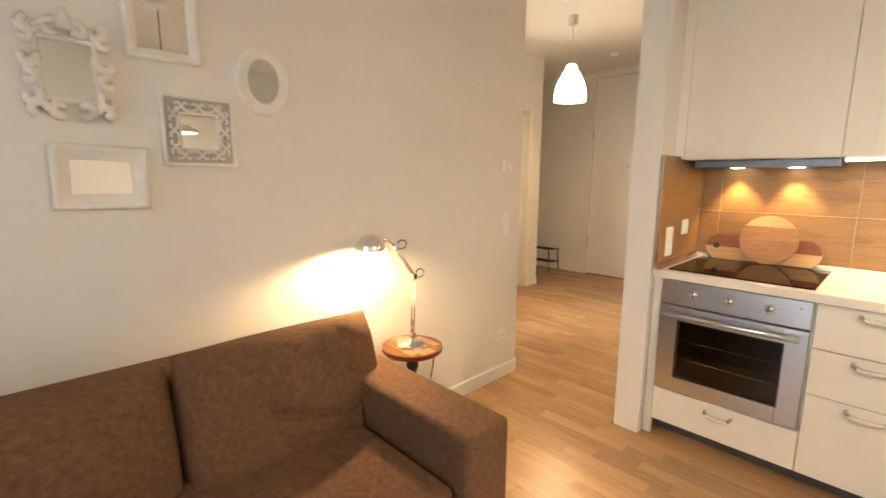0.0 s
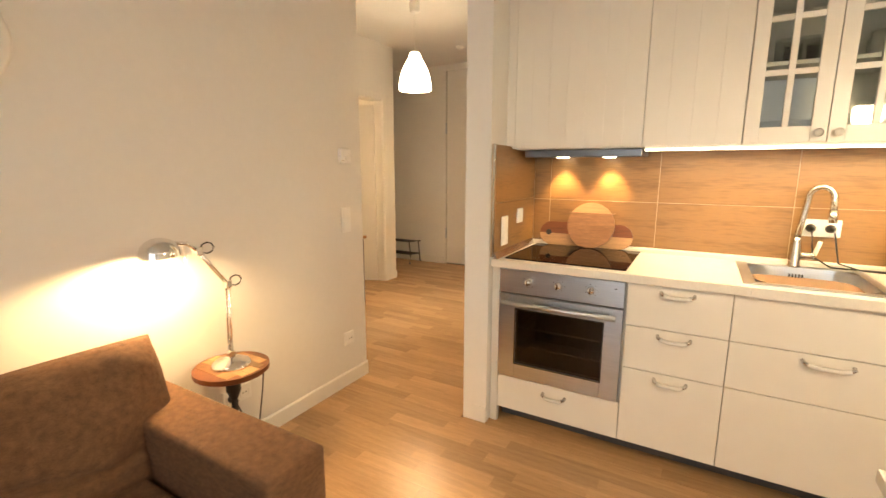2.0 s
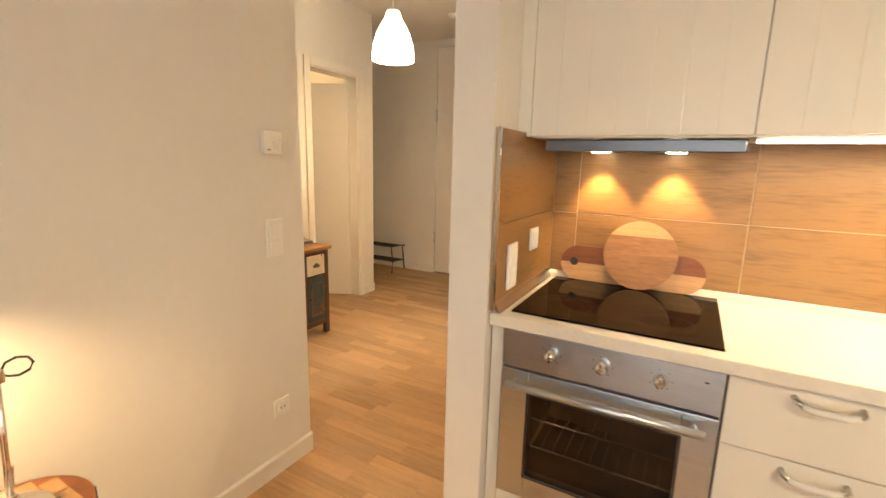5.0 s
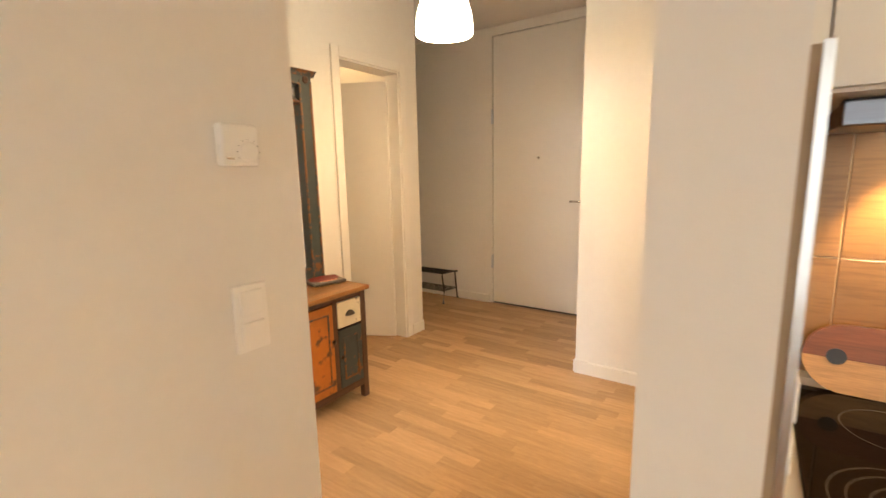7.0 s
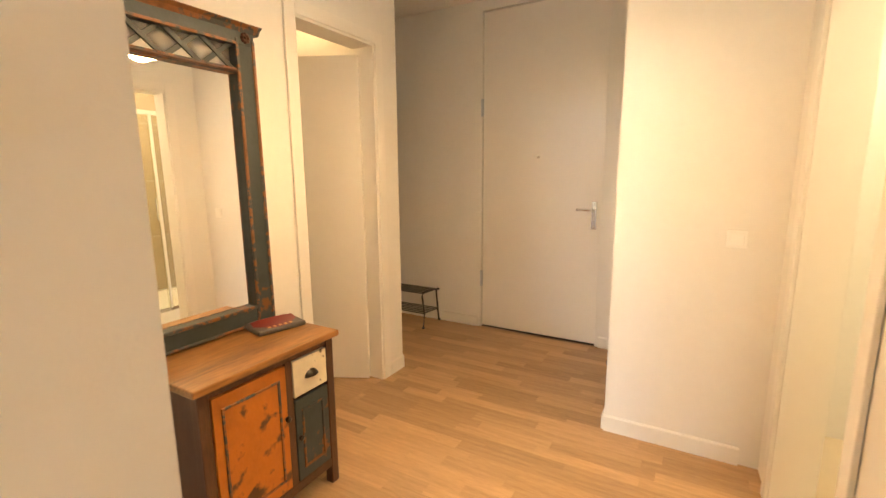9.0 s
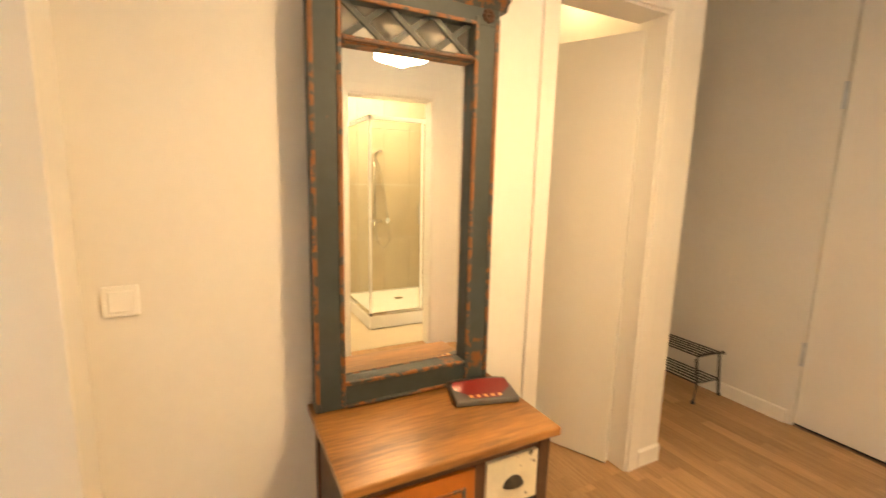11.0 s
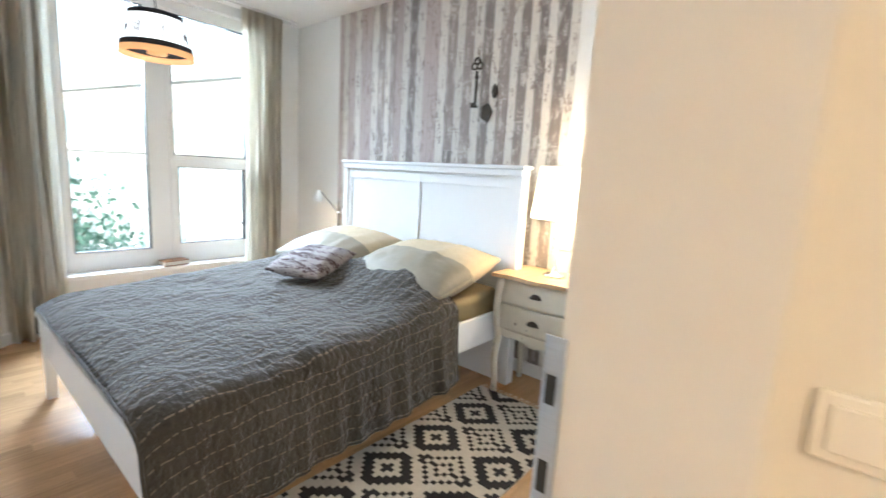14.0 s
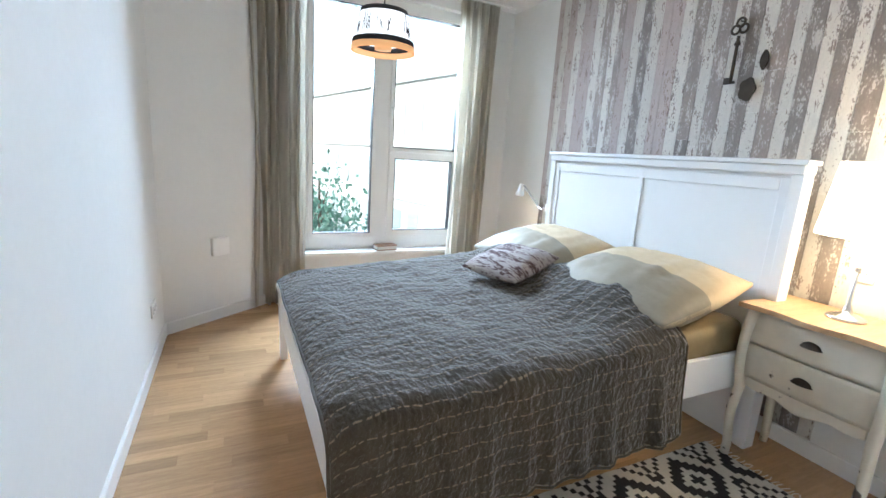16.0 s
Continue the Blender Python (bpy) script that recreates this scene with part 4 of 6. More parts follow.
for x in (-0.53, -0.385, -0.235):
    kn = part("knob", lathe([(0.019, 0), (0.019, 0.006), (0.015, 0.009), (0.014, 0.028), (0.0001, 0.030)], 20), "chrome", ov, "", True, pose(x, FY - 0.018, 0.793, 90))
    part("grip", box(-0.003, 0.003, -0.014, 0.014, 0.022, 0.033), "chrome", kn)
    for k in range(7):
        a = radians(-60 + 50 * k)
        part("scale_mark", box(x + 0.028 * math.sin(a) - 0.0015, x + 0.028 * math.sin(a) + 0.0015, FY - 0.0186, FY - 0.0178, 0.793 + 0.028 * math.cos(a) - 0.0015, 0.793 + 0.028 * math.cos(a) + 0.0015), "dark", ov)
part("pilot_lamp", box(-0.135, -0.125, FY - 0.0187, FY - 0.0175, 0.81, 0.814), "dark", ov)

ct = thing("worktop", pose(0, 0, -0.011), "off-white laminate kitchen worktop", "worktop")
part("slab", box(-0.728, 0.362, 2.375, 2.985, 0.862, 0.90, 0.003), "counter", ct)
part("slab", box(0.782, 1.58, 2.375, 2.985, 0.862, 0.90, 0.003), "counter", ct)
part("slab", box(0.362, 0.782, 2.375, 2.462, 0.862, 0.8995), "counter", ct)
part("slab", box(0.362, 0.782, 2.905, 2.985, 0.862, 0.8995), "counter", ct)
part("upstand", extrude_outline([(2.976, 0.90), (2.956, 0.90), (2.956, 0.918), (2.970, 0.926), (2.976, 0.926)], 2.29, "x"), "counter", ct, m=pose(-0.71, 0, 0))
part("side_upstand", extrude_outline([(-0.716, 0.90), (-0.698, 0.90), (-0.716, 0.935)], 0.58, "y"), "nickel", ct, "grey metal corner strip", m=pose(0, 2.385, 0))

hb = thing("hob", pose(0, 0, -0.011), "black ceramic glass hob with printed rings", "hob")
part("glass", box(-0.676, -0.098, 2.425, 2.945, 0.900, 0.9065, 0.002), "black_glass", hb)
for x, y, r in ((-0.53, 2.57, 0.105), (-0.53, 2.57, 0.085), (-0.53, 2.57, 0.06), (-0.52, 2.81, 0.075), (-0.23, 2.56, 0.075), (-0.23, 2.80, 0.10), (-0.23, 2.80, 0.08)):
    part("ring", lathe([(r, 0.9066), (r + 0.0016, 0.9067)], 48, at=(x - 0.013, y, 0), cap=False), "ring", hb)


def board_part(name, outline, th, material, parent, m, label=""):
    bm = extrude_outline(outline, th, "y")
    return part(name, bm, material, parent, label, m=m)


def circle(r, n=40, k=0.0):
    return [(r * (1 + k * math.sin(3 * a + 1)) * math.cos(a), r * (1 + k * math.sin(2 * a)) * math.sin(a)) for a in (i * 2 * math.pi / n for i in range(n))]


lean = pose(-0.40, 2.930, 0.897, -9)
cb = thing("cutting_board", lean, "long rounded two-tone wooden cutting board", "cutting board", "cutting boards")
right = [(0.19 + 0.068 * math.cos(a), 0.068 + 0.068 * math.sin(a)) for a in (-math.pi / 2 + k * math.pi / 18 for k in range(19))]
left = [(-0.19 - 0.068 * math.cos(a), 0.068 - 0.068 * math.sin(a)) for a in (-math.pi / 2 + k * math.pi / 18 for k in range(19))]
cut = lambda pts, lo, hi: [(x, min(max(z, lo), hi)) for x, z in pts]
part("dark_half", extrude_outline(cut(right + left, 0.068, 0.2), 0.018, "y"), "wood_dark", cb, "reddish dark wood strip", m=pose(0, 0, 0))
part("pale_half", extrude_outline(cut(right + left, 0.0, 0.0675), 0.018, "y"), "wood_pale", cb, "pale wood strip", m=pose(0, 0, 0))
part("hole", lathe([(0.016, 0), (0.016, 0.0015)], 20), "dark", cb, m=pose(-0.205, 0.0, 0.072, 90))
rb = thing("cutting_board", pose(-0.365, 2.898, 0.897, -9), "round wooden cutting board with a pale top strip", "cutting board", "cutting boards")
disc = [(x, z + 0.128) for x, z in circle(0.128, 44, 0.006)]
part("disc", extrude_outline(cut(disc, -1, 0.198), 0.018, "y"), "wood", rb)
part("top_strip", extrude_outline([p for p in cut(disc, 0.1985, 1)], 0.018, "y"), "wood_pale", rb, "paler wood strip")

# upper cabinets
UY, UZ0, UZ1 = 2.585, 1.438, 2.45


def knob(parent, x, z, y=UY):
    part("knob", lathe([(0.006, 0), (0.006, 0.01), (0.015, 0.016), (0.016, 0.024), (0.008, 0.029), (0.0001, 0.030)], 18), "china", parent, "white porcelain knob", True, pose(x, y, z, 90))


def upper(x0, x1, label, knob_x):
    ob = thing("wall_cabinet", I, label, "cabinet", "kitchen wall cabinets")
    part("body", box(x0 + 0.001, x1 - 0.001, UY + 0.021, 2.985, UZ0 - 0.004, UZ1), "front", ob)
    front, back, n = [], [(x1 - 0.0015, UY + 0.019), (x0 + 0.0015, UY + 0.019)], round((x1 - x0) / 0.088)
    for k in range(n + 1):
        g = x0 + (x1 - x0) * k / n
        front += [(g - 0.0022, UY), (g, UY + 0.0009), (g + 0.0022, UY)] if 0 < k < n else [(x0 + 0.0015 if k == 0 else x1 - 0.0015, UY)]
    d = part("door", extrude_outline(front + back, UZ1 - UZ0 - 0.001, "z"), "front", ob, "cream door with fine upright grooves", m=pose(0, 0, UZ0 + 0.001))
    knob(d, knob_x, UZ0 + 0.038)
    return ob


upper(-0.700, -0.092, "cream wall cabinet with grooved door over the hob", -0.136)
upper(-0.092, 0.284, "cream wall cabinet with grooved door", 0.251)
side = thing("cabinet_side_panel", I, "cream panel beside the wall cabinet", "panel", kind="structure")
part("panel", box(-0.775, -0.7015, UY + 0.003, 2.985, UZ0, UZ1), "front", side)


def glass_cabinet(x0, x1, label):
    ob = thing("glass_cabinet", I, label, "cabinet", "glazed kitchen cabinets")
    bd = part("body", box(x0 + 0.001, x1 - 0.001, 2.967, 2.985, UZ0 - 0.004, UZ1), "front", ob)
    part("side", box(x0 + 0.001, x0 + 0.017, UY + 0.021, 2.967, UZ0 - 0.004, UZ1), "front", ob)
    part("side", box(x1 - 0.017, x1 - 0.001, UY + 0.021, 2.967, UZ0 - 0.004, UZ1), "front", ob)
    for z in (UZ0 - 0.004, 1.735, 2.03, UZ1 - 0.018):
        part("shelf", box(x0 + 0.017, x1 - 0.017, UY + 0.024, 2.967, z, z + 0.016), "front", ob)
    mid = (x0 + x1) / 2
    for a, b, kx in ((x0, mid, mid - 0.03), (mid, x1, mid + 0.03)):
        d = part("door", box(a + 0.0015, a + 0.052, UY, UY + 0.019, UZ0, UZ1, 0.002), "front", ob, "glazed door with white bars")
        part("stile", box(b - 0.052, b - 0.0015, UY, UY + 0.019, UZ0, UZ1, 0.002), "front", d)
        part("rail", box(a + 0.052, b - 0.052, UY, UY + 0.019, UZ0, UZ0 + 0.062, 0.002), "front", d)
        part("rail", box(a + 0.052, b - 0.052, UY, UY + 0.019, UZ1 - 0.06, UZ1, 0.002), "front", d)
        part("bar", box((a + b) / 2 - 0.011, (a + b) / 2 + 0.011, UY + 0.001, UY + 0.018, UZ0 + 0.062, UZ1 - 0.06, 0.002), "front", d)
        for z in (1.695, 1.895, 2.095, 2.295):
            part("bar", box(a + 0.052, b - 0.052, UY + 0.002, UY + 0.017, z, z + 0.022, 0.002), "front", d)
        part("pane", box(a + 0.045, b - 0.045, UY + 0.008, UY + 0.011, UZ0 + 0.05, UZ1 - 0.05), "cab_glass", d, "clear glass")
        knob(d, kx, UZ0 + 0.035)
    return ob


glass_cabinet(0.285, 0.822, "cream glazed wall cabinet holding plates and mugs")
glass_cabinet(0.823, 1.36, "cream glazed wall cabinet holding crockery")
plate = lathe([(0.0001, 0.004), (0.05, 0.004), (0.055, 0.0), (0.06, 0.004), (0.105, 0.017), (0.107, 0.019), (0.104, 0.0195), (0.058, 0.008), (0.0001, 0.007)], 36)
p0 = tagged(part("plate", plate, "china", smooth=True, m=pose(0.45, 2.76, 1.460)), "white china plate in a stack", "plate", "stacked plates")
for k in range(1, 8):
    copy_thing(p0, pose(0.45 + 0.002 * math.sin(k * 5), 2.76, 1.460 + 0.0075 * k))
for k in range(5):
    copy_thing(p0, pose(0.76 + 0.002 * math.sin(k * 3), 2.76, 1.460 + 0.0075 * k))


def mug(m):
    ob = thing("mug", m, "white china mug on the cabinet shelf", "mug", "mugs in the cabinet")
    part("cup", lathe([(0.0001, 0), (0.036, 0), (0.040, 0.01), (0.041, 0.09), (0.0385, 0.09), (0.0365, 0.012), (0.0001, 0.010)], 28), "china", ob, smooth=True)
    part("handle", tube([(0.038, 0, 0.075), (0.062, 0, 0.07), (0.066, 0, 0.045), (0.040, 0, 0.02)], 0.005, 8), "china", ob, smooth=True)
    return ob


m0 = mug(pose(0.70, 2.70, 1.752, 0, 0, 20))
for x, y, a in ((0.80, 2.69, -10), (0.72, 2.83, 40), (0.84, 2.82, 15)):
    copy_thing(m0, pose(x, y, 1.752, 0, 0, a))
gl = lathe([(0.0001, 0), (0.03, 0), (0.033, 0.10), (0.031, 0.10), (0.028, 0.006), (0.0001, 0.005)], 20)
g0 = tagged(part("drinking_glass", gl, "cab_glass", smooth=True, m=pose(0.40, 2.72, 1.752)), "clear drinking glass on the shelf", "glass", "glasses in the cabinet")
for x, y in ((0.48, 2.71), (0.55, 2.74), (0.44, 2.82), (0.52, 2.84)):
    copy_thing(g0, pose(x, y, 1.752))

hood = thing("extractor_hood", I, "slim stainless steel pull-out extractor hood with two lamps", "hood")
part("body", box(-0.665, -0.100, 2.70, 2.96, 1.400, 1.433, 0.002), "steel_dark", hood)
part("front_bar", box(-0.672, -0.098, 2.665, 2.702, 1.394, 1.431, 0.003), "steel_dark", hood)
for x in (-0.53, -0.28):
    part("lamp_lens", lathe([(0.0001, 0), (0.034, 0), (0.030, -0.004), (0.0001, -0.005)], 20, at=(x, 2.89, 1.3995)), "bulb", hood, "lit halogen lens")
    part("slide_switch", box(x - 0.03, x + 0.03, 2.67, 2.70, 1.430, 1.434), "chrome", hood)
strip = thing("led_strip_light", I, "slim lit light strip under the wall cabinets", "lamp")
part("housing", box(-0.083, 1.48, 2.615, 2.645, 1.424, 1.4335), "plastic", strip)
part("diffuser", box(-0.08, 1.475, 2.612, 2.640, 1.418, 1.4235), "led", strip, "glowing diffuser")

# sink, tap, toaster
sk = thing("sink", pose(0, 0, -0.011), "stainless steel inset sink with drainer rim", "sink")
bm = bmesh.new()
for b in ((0.335, 0.805, 2.432, 2.475), (0.335, 0.805, 2.885, 2.925), (0.335, 0.378, 2.475, 2.885), (0.768, 0.805, 2.475, 2.885)):
    box(*b, 0.9005, 0.904, bm=bm)
part("rim", bm, "steel", sk)
part("bowl", lathe([(1.0, 0.0), (0.985, -0.02), (0.96, -0.12), (0.90, -0.155), (0.0001, -0.16)], 40, cap=False), "steel", sk, "brushed steel bowl", True)
bw = bpy.data.objects["bowl"]
for v in bw.data.vertices:
    a = math.atan2(v.co.y, v.co.x)
    r = math.hypot(v.co.x, v.co.y)
    k = (abs(math.cos(a)) ** 5 + abs(math.sin(a)) ** 5) ** -0.2
    v.co.x, v.co.y = 0.573 + 0.198 * r * k * math.cos(a), 2.68 + 0.207 * r * k * math.sin(a)
    v.co.z += 0.9025
for k in range(5):
    part("overflow_slot", box(0.54 + k * 0.012, 0.545 + k * 0.012, 2.868, 2.8745, 0.845, 0.875), "dark", sk)

tp = thing("kitchen_tap", pose(0.558, 2.906, 0.893), "brushed steel high-arc kitchen tap", "tap")
part("base", lathe([(0.027, 0), (0.027, 0.006), (0.022, 0.012), (0.021, 0.10), (0.016, 0.12), (0.014, 0.14)], 24), "nickel", tp, smooth=True)
arc = [(0.02 * t_, 0, 0.14 + 0.16 * t_) for t_ in (0, 0.5, 1)] + [(0.02 + 0.042 - 0.042 * math.cos(a), -0.035 * (a / math.pi), 0.315 + 0.052 * math.sin(a)) for a in (k * math.pi / 10 for k in range(1, 11))] + [(0.107, -0.042, 0.25)]
part("spout", tube(arc, 0.0125, 12), "nickel", tp, smooth=True)
part("spray_head", tube([(0.1055, -0.040, 0.268), (0.108, -0.045, 0.212)], 0.0155, 14), "nickel", tp, smooth=True)
part("side_valve", tube([(0.018, 0, 0.055), (0.07, -0.01, 0.055)], 0.017, 14), "nickel", tp, smooth=True)
part("lever", tube([(0.068, -0.01, 0.06), (0.082, -0.016, 0.125)], 0.009, 10), "china", tp, "white lever", True)

socket(pose(0.645, 2.973, 1.07), 2, "white double socket with two black plugs", 2)
cb2 = thing("power_cable", pose(0, 0, -0.011), "black power cable trailing to the toaster", "cable")
part("cable", tube([(0.69, 2.92, 1.07), (0.70, 2.90, 1.00), (0.72, 2.93, 0.93), (0.80, 2.93, 0.906), (0.88, 2.92, 0.906), (0.95, 2.93, 0.92)], 0.004, 6), "dark", cb2, smooth=True)
part("cable", tube([(0.61, 2.92, 1.07), (0.615, 2.90, 1.00), (0.63, 2.945, 0.95), (0.70, 2.945, 0.906), (0.90, 2.945, 0.906)], 0.004, 6), "dark", cb2, smooth=True)
ts = thing("toaster", pose(1.02, 2.80, 0.8895), "black and steel two-slot toaster on the worktop", "toaster")
part("shell", box(-0.115, 0.115, -0.086, 0.086, 0.018, 0.187, 0.03, 4), "chrome", ts)
for s_ in (-1, 1):
    part("end_cap", box(s_ * 0.128 - 0.022, s_ * 0.128 + 0.022, -0.088, 0.088, 0.012, 0.188, 0.018, 3), "dark", ts)
part("base", box(-0.14, 0.14, -0.086, 0.086, 0.0, 0.02, 0.006), "dark", ts)
for y in (-0.03, 0.03):
    part("slot", box(-0.095, 0.095, y - 0.012, y + 0.012, 0.1835, 0.1865), "dark", ts)
part("lever", box(0.148, 0.172, -0.02, 0.02, 0.12, 0.135, 0.004), "dark", ts)

# side wall controls over the worktop
switch(pose(-0.7145, 2.50, 1.02, 0, 0, 90), 2, "white double switch on the tiled side wall")
switch(pose(-0.7145, 2.72, 1.08, 0, 0, 90), 1, "white single socket switch on the tiled side wall")

# ---- hall ----
hp = thing("hall_pendant_lamp", pose(-2.05, 3.71, 0), "white opal glass bell pendant lamp, lit", "lamp")
part("shade", lathe([(0.136, 2.000), (0.138, 2.035), (0.131, 2.09), (0.111, 2.16), (0.078, 2.225), (0.054, 2.26), (0.047, 2.29), (0.042, 2.298), (0.040, 2.29), (0.048, 2.26), (0.106, 2.158), (0.126, 2.09), (0.133, 2.035), (0.131, 2.000)], 40, cap=False), "opal", hp, "glowing opal glass bell", True)
part("cap", lathe([(0.0001, 2.290), (0.041, 2.290), (0.037, 2.31), (0.010, 2.32), (0.0001, 2.322)], 24), "plastic", hp, smooth=True)
part("cord", tube([(0, 0, 2.31), (0, 0, 2.62)], 0.003, 6), "plastic", hp)
part("canopy", lathe([(0.0001, 2.615), (0.035, 2.617), (0.042, 2.63), (0.042, H), (0.0001, H)], 24), "plastic", hp, smooth=True)
sd = thing("smoke_detector", pose(-2.35, 5.1, H), "small round white smoke detector on the ceiling", "smoke detector")
part("body", lathe([(0.0001, -0.032), (0.030, -0.030), (0.048, -0.012), (0.05, 0), (0.0001, 0)], 24), "plastic", sd, smooth=True)

# dresser: local x along the wall (towards +y of the hall), y = -depth to the front
DW, DD, DH = 0.64, 0.435, 0.70
ds = thing("dresser", pose(-3.044, 3.046, 0, 0, 0, 90), "dark wood dresser with orange and petrol doors", "dresser")
part("top", box(0.0, DW, -DD, 0.0, DH - 0.026, DH, 0.005), "dresser_top", ds, "polished brown plank top")
for x in (0.022, DW - 0.062):
    for y in (-DD + 0.02, -0.045):
        part("leg", box(x, x + 0.04, y, y + 0.04, 0, DH - 0.026, 0.004), "dresser_wood", ds)
part("side_panel", box(0.03, 0.045, -DD + 0.05, -0.045, 0.10, DH - 0.03), "dresser_wood", ds)
part("side_panel", box(DW - 0.045, DW - 0.03, -DD + 0.05, -0.045, 0.10, DH - 0.03), "dresser_wood", ds)
part("back_panel", box(0.05, DW - 0.05, -0.03, -0.015, 0.10, DH - 0.03), "dresser_wood", ds)
part("bottom_rail", box(0.06, DW - 0.06, -DD + 0.022, -0.03, 0.085, 0.125, 0.003), "dresser_wood", ds)
part("top_rail", box(0.06, DW - 0.06, -DD + 0.024, -DD + 0.05, DH - 0.055, DH - 0.027), "dresser_wood", ds)
part("divider", box(0.365, 0.395, -DD + 0.022, -0.04, 0.125, DH - 0.055), "dresser_wood", ds)
FD = -DD + 0.018


def panel_door(x0, x1, z0, z1, material, edge):
    d = part("door", box(x0, x1, FD, FD + 0.018, z0, z1, 0.003), material, ds, "worn painted panel door")
    for b in ((x0 + 0.03, x1 - 0.03, z0 + 0.045, z0 + 0.055), (x0 + 0.03, x1 - 0.03, z1 - 0.055, z1 - 0.045)):
        part("bead", box(b[0], b[1], FD - 0.005, FD + 0.002, b[2], b[3], 0.002), edge, d)
    for x in (x0 + 0.03, x1 - 0.04):
        part("bead", box(x, x + 0.01, FD - 0.005, FD + 0.002, z0 + 0.055, z1 - 0.055, 0.002), edge, d)
    return d


d1 = panel_door(0.066, 0.362, 0.13, DH - 0.06, "orange", "rust")
part("knob", lathe([(0.006, 0), (0.012, 0.01), (0.010, 0.02), (0.0001, 0.022)], 14), "bronze", d1, "", True, pose(0.352, FD, 0.43, 90))
d2 = panel_door(0.398, DW - 0.066, 0.13, 0.475, "petrol", "rust")
part("knob", lathe([(0.006, 0), (0.011, 0.01), (0.009, 0.018), (0.0001, 0.02)], 14), "bronze", d2, "", True, pose(0.41, FD, 0.32, 90))
dw = part("drawer", box(0.398, DW - 0.066, FD, FD + 0.018, 0.49, DH - 0.06, 0.003), "cream_worn", ds, "cream worn drawer front")


def cup_pull(parent, x, y, z, w=0.075):
    bm = sheet(10, 6, lambda u, v: (x + (u - 0.5) * w * math.cos((1 - v) * 0.4), y - 0.020 * math.sin(v * math.pi / 2) * math.sin(u * math.pi) ** 0.5 - 0.001, z - 0.011 + 0.028 * (1 - v) * math.sin(u * math.pi) ** 0.5))
    return part("cup_pull", bm, "bronze", parent, "dark bronze cup pull", True)


cup_pull(dw, 0.487, FD, 0.565)

# tall mirror standing on the dresser, leaning on the wall
mr = thing("dresser_mirror", pose(-2.995, 3.045, 0.702, 0, 0, 90) @ pose(0, 0, 0, -0.4, 0, 0), "tall wood-framed mirror with petrol paint worn to orange", "mirror")
MWD, MH = 0.605, 1.245
GX0, GX1, GZ0, GZ1 = 0.102, 0.514, 0.085, 1.052
part("mirror_glass", box(GX0 - 0.01, GX1 + 0.01, -0.006, -0.003, GZ0 - 0.01, GZ1 + 0.01), "mirror", mr, "clear mirror glass")
part("backing", box(0.02, MWD - 0.02, -0.002, 0.012, 0.01, GZ1 + 0.02), "dresser_wood", mr)
for x0, x1 in ((0.012, GX0), (GX1, MWD - 0.002)):
    p = part("stile", box(x0, x1, -0.034, 0.012, 0.0, 1.20, 0.006), "petrol", mr)
    for xe in (x0 + 0.004, x1 - 0.010):
        part("rubbed_bead", box(xe - 0.004, xe + 0.010, -0.040, -0.030, 0.01, 1.19, 0.004), "rust", p)
p = part("bottom_rail", box(GX0, GX1, -0.034, 0.012, 0.0, GZ0, 0.006), "petrol", mr)
part("rubbed_bead", box(GX0, GX1, -0.040, -0.030, GZ0 - 0.012, GZ0 + 0.002, 0.004), "rust", p)
part("rubbed_bead", box(GX0, GX1, -0.040, -0.030, 0.002, 0.014, 0.004), "rust", p)
p = part("middle_rail", box(GX0, GX1, -0.036, 0.012, GZ1, GZ1 + 0.022, 0.005), "rust", mr)
part("moulding", box(GX0, GX1, -0.044, -0.030, GZ1 + 0.004, GZ1 + 0.014, 0.004), "dresser_wood", p)
p = part("top_rail", box(0.012, MWD - 0.002, -0.036, 0.012, 1.165, 1.225, 0.005), "petrol", mr)
part("cornice", extrude_outline([(0.012, 1.215), (-0.036, 1.215), (-0.046, 1.232), (-0.062, 1.242), (-0.062, MH), (0.012, MH)], MWD + 0.03, "x"), "rust", mr, m=pose(-0.008, 0, 0))
part("bead", box(GX0, GX1, -0.042, -0.034, 1.162, 1.174, 0.003), "rust", p)
for x in (0.05, MWD - 0.045):
    bm = bmesh.new()
    for k in range(8):
        a = k * math.pi / 4
        lathe([(0.0001, 0), (0.009, 0.002), (0.007, 0.007), (0.0001, 0.009)], 8, bm, (0.014 * math.cos(a), 0.014 * math.sin(a), 0))
    lathe([(0.0001, 0.003), (0.007, 0.005), (0.0001, 0.012)], 8, bm)
    part("rosette", bm, "dresser_wood", mr, "carved rosette", True, pose(x, -0.036, 1.195, 90))
for k in range(3):
    for s_ in (-1, 1):
        xc = GX0 + (k + 0.5) * (GX1 - GX0) / 3
        p, q = Vector((xc - s_ * 0.065, -0.012 + 0.004 * s_, GZ1 + 0.015)), Vector((xc + s_ * 0.065, -0.012 + 0.004 * s_, 1.17))
        d = (q - p)
        bm = box(-0.009, 0.009, -0.005, 0.005, 0, d.length, 0.001)
        part("lattice_slat", bm, "petrol", mr, m=Matrix.Translation(p) @ Matrix.Rotation(math.atan2(d.x, d.z), 4, "Y"))

rt = thing("router", pose(-2.868, 3.575, 0.7005, 0, 0, 76) @ Matrix.Diagonal((0.92, 0.92, 1, 1)), "red and grey internet router lying on the dresser", "router")
part("base", box(-0.115, 0.115, -0.075, 0.085, 0.0, 0.022, 0.008, 3), "grey", rt)
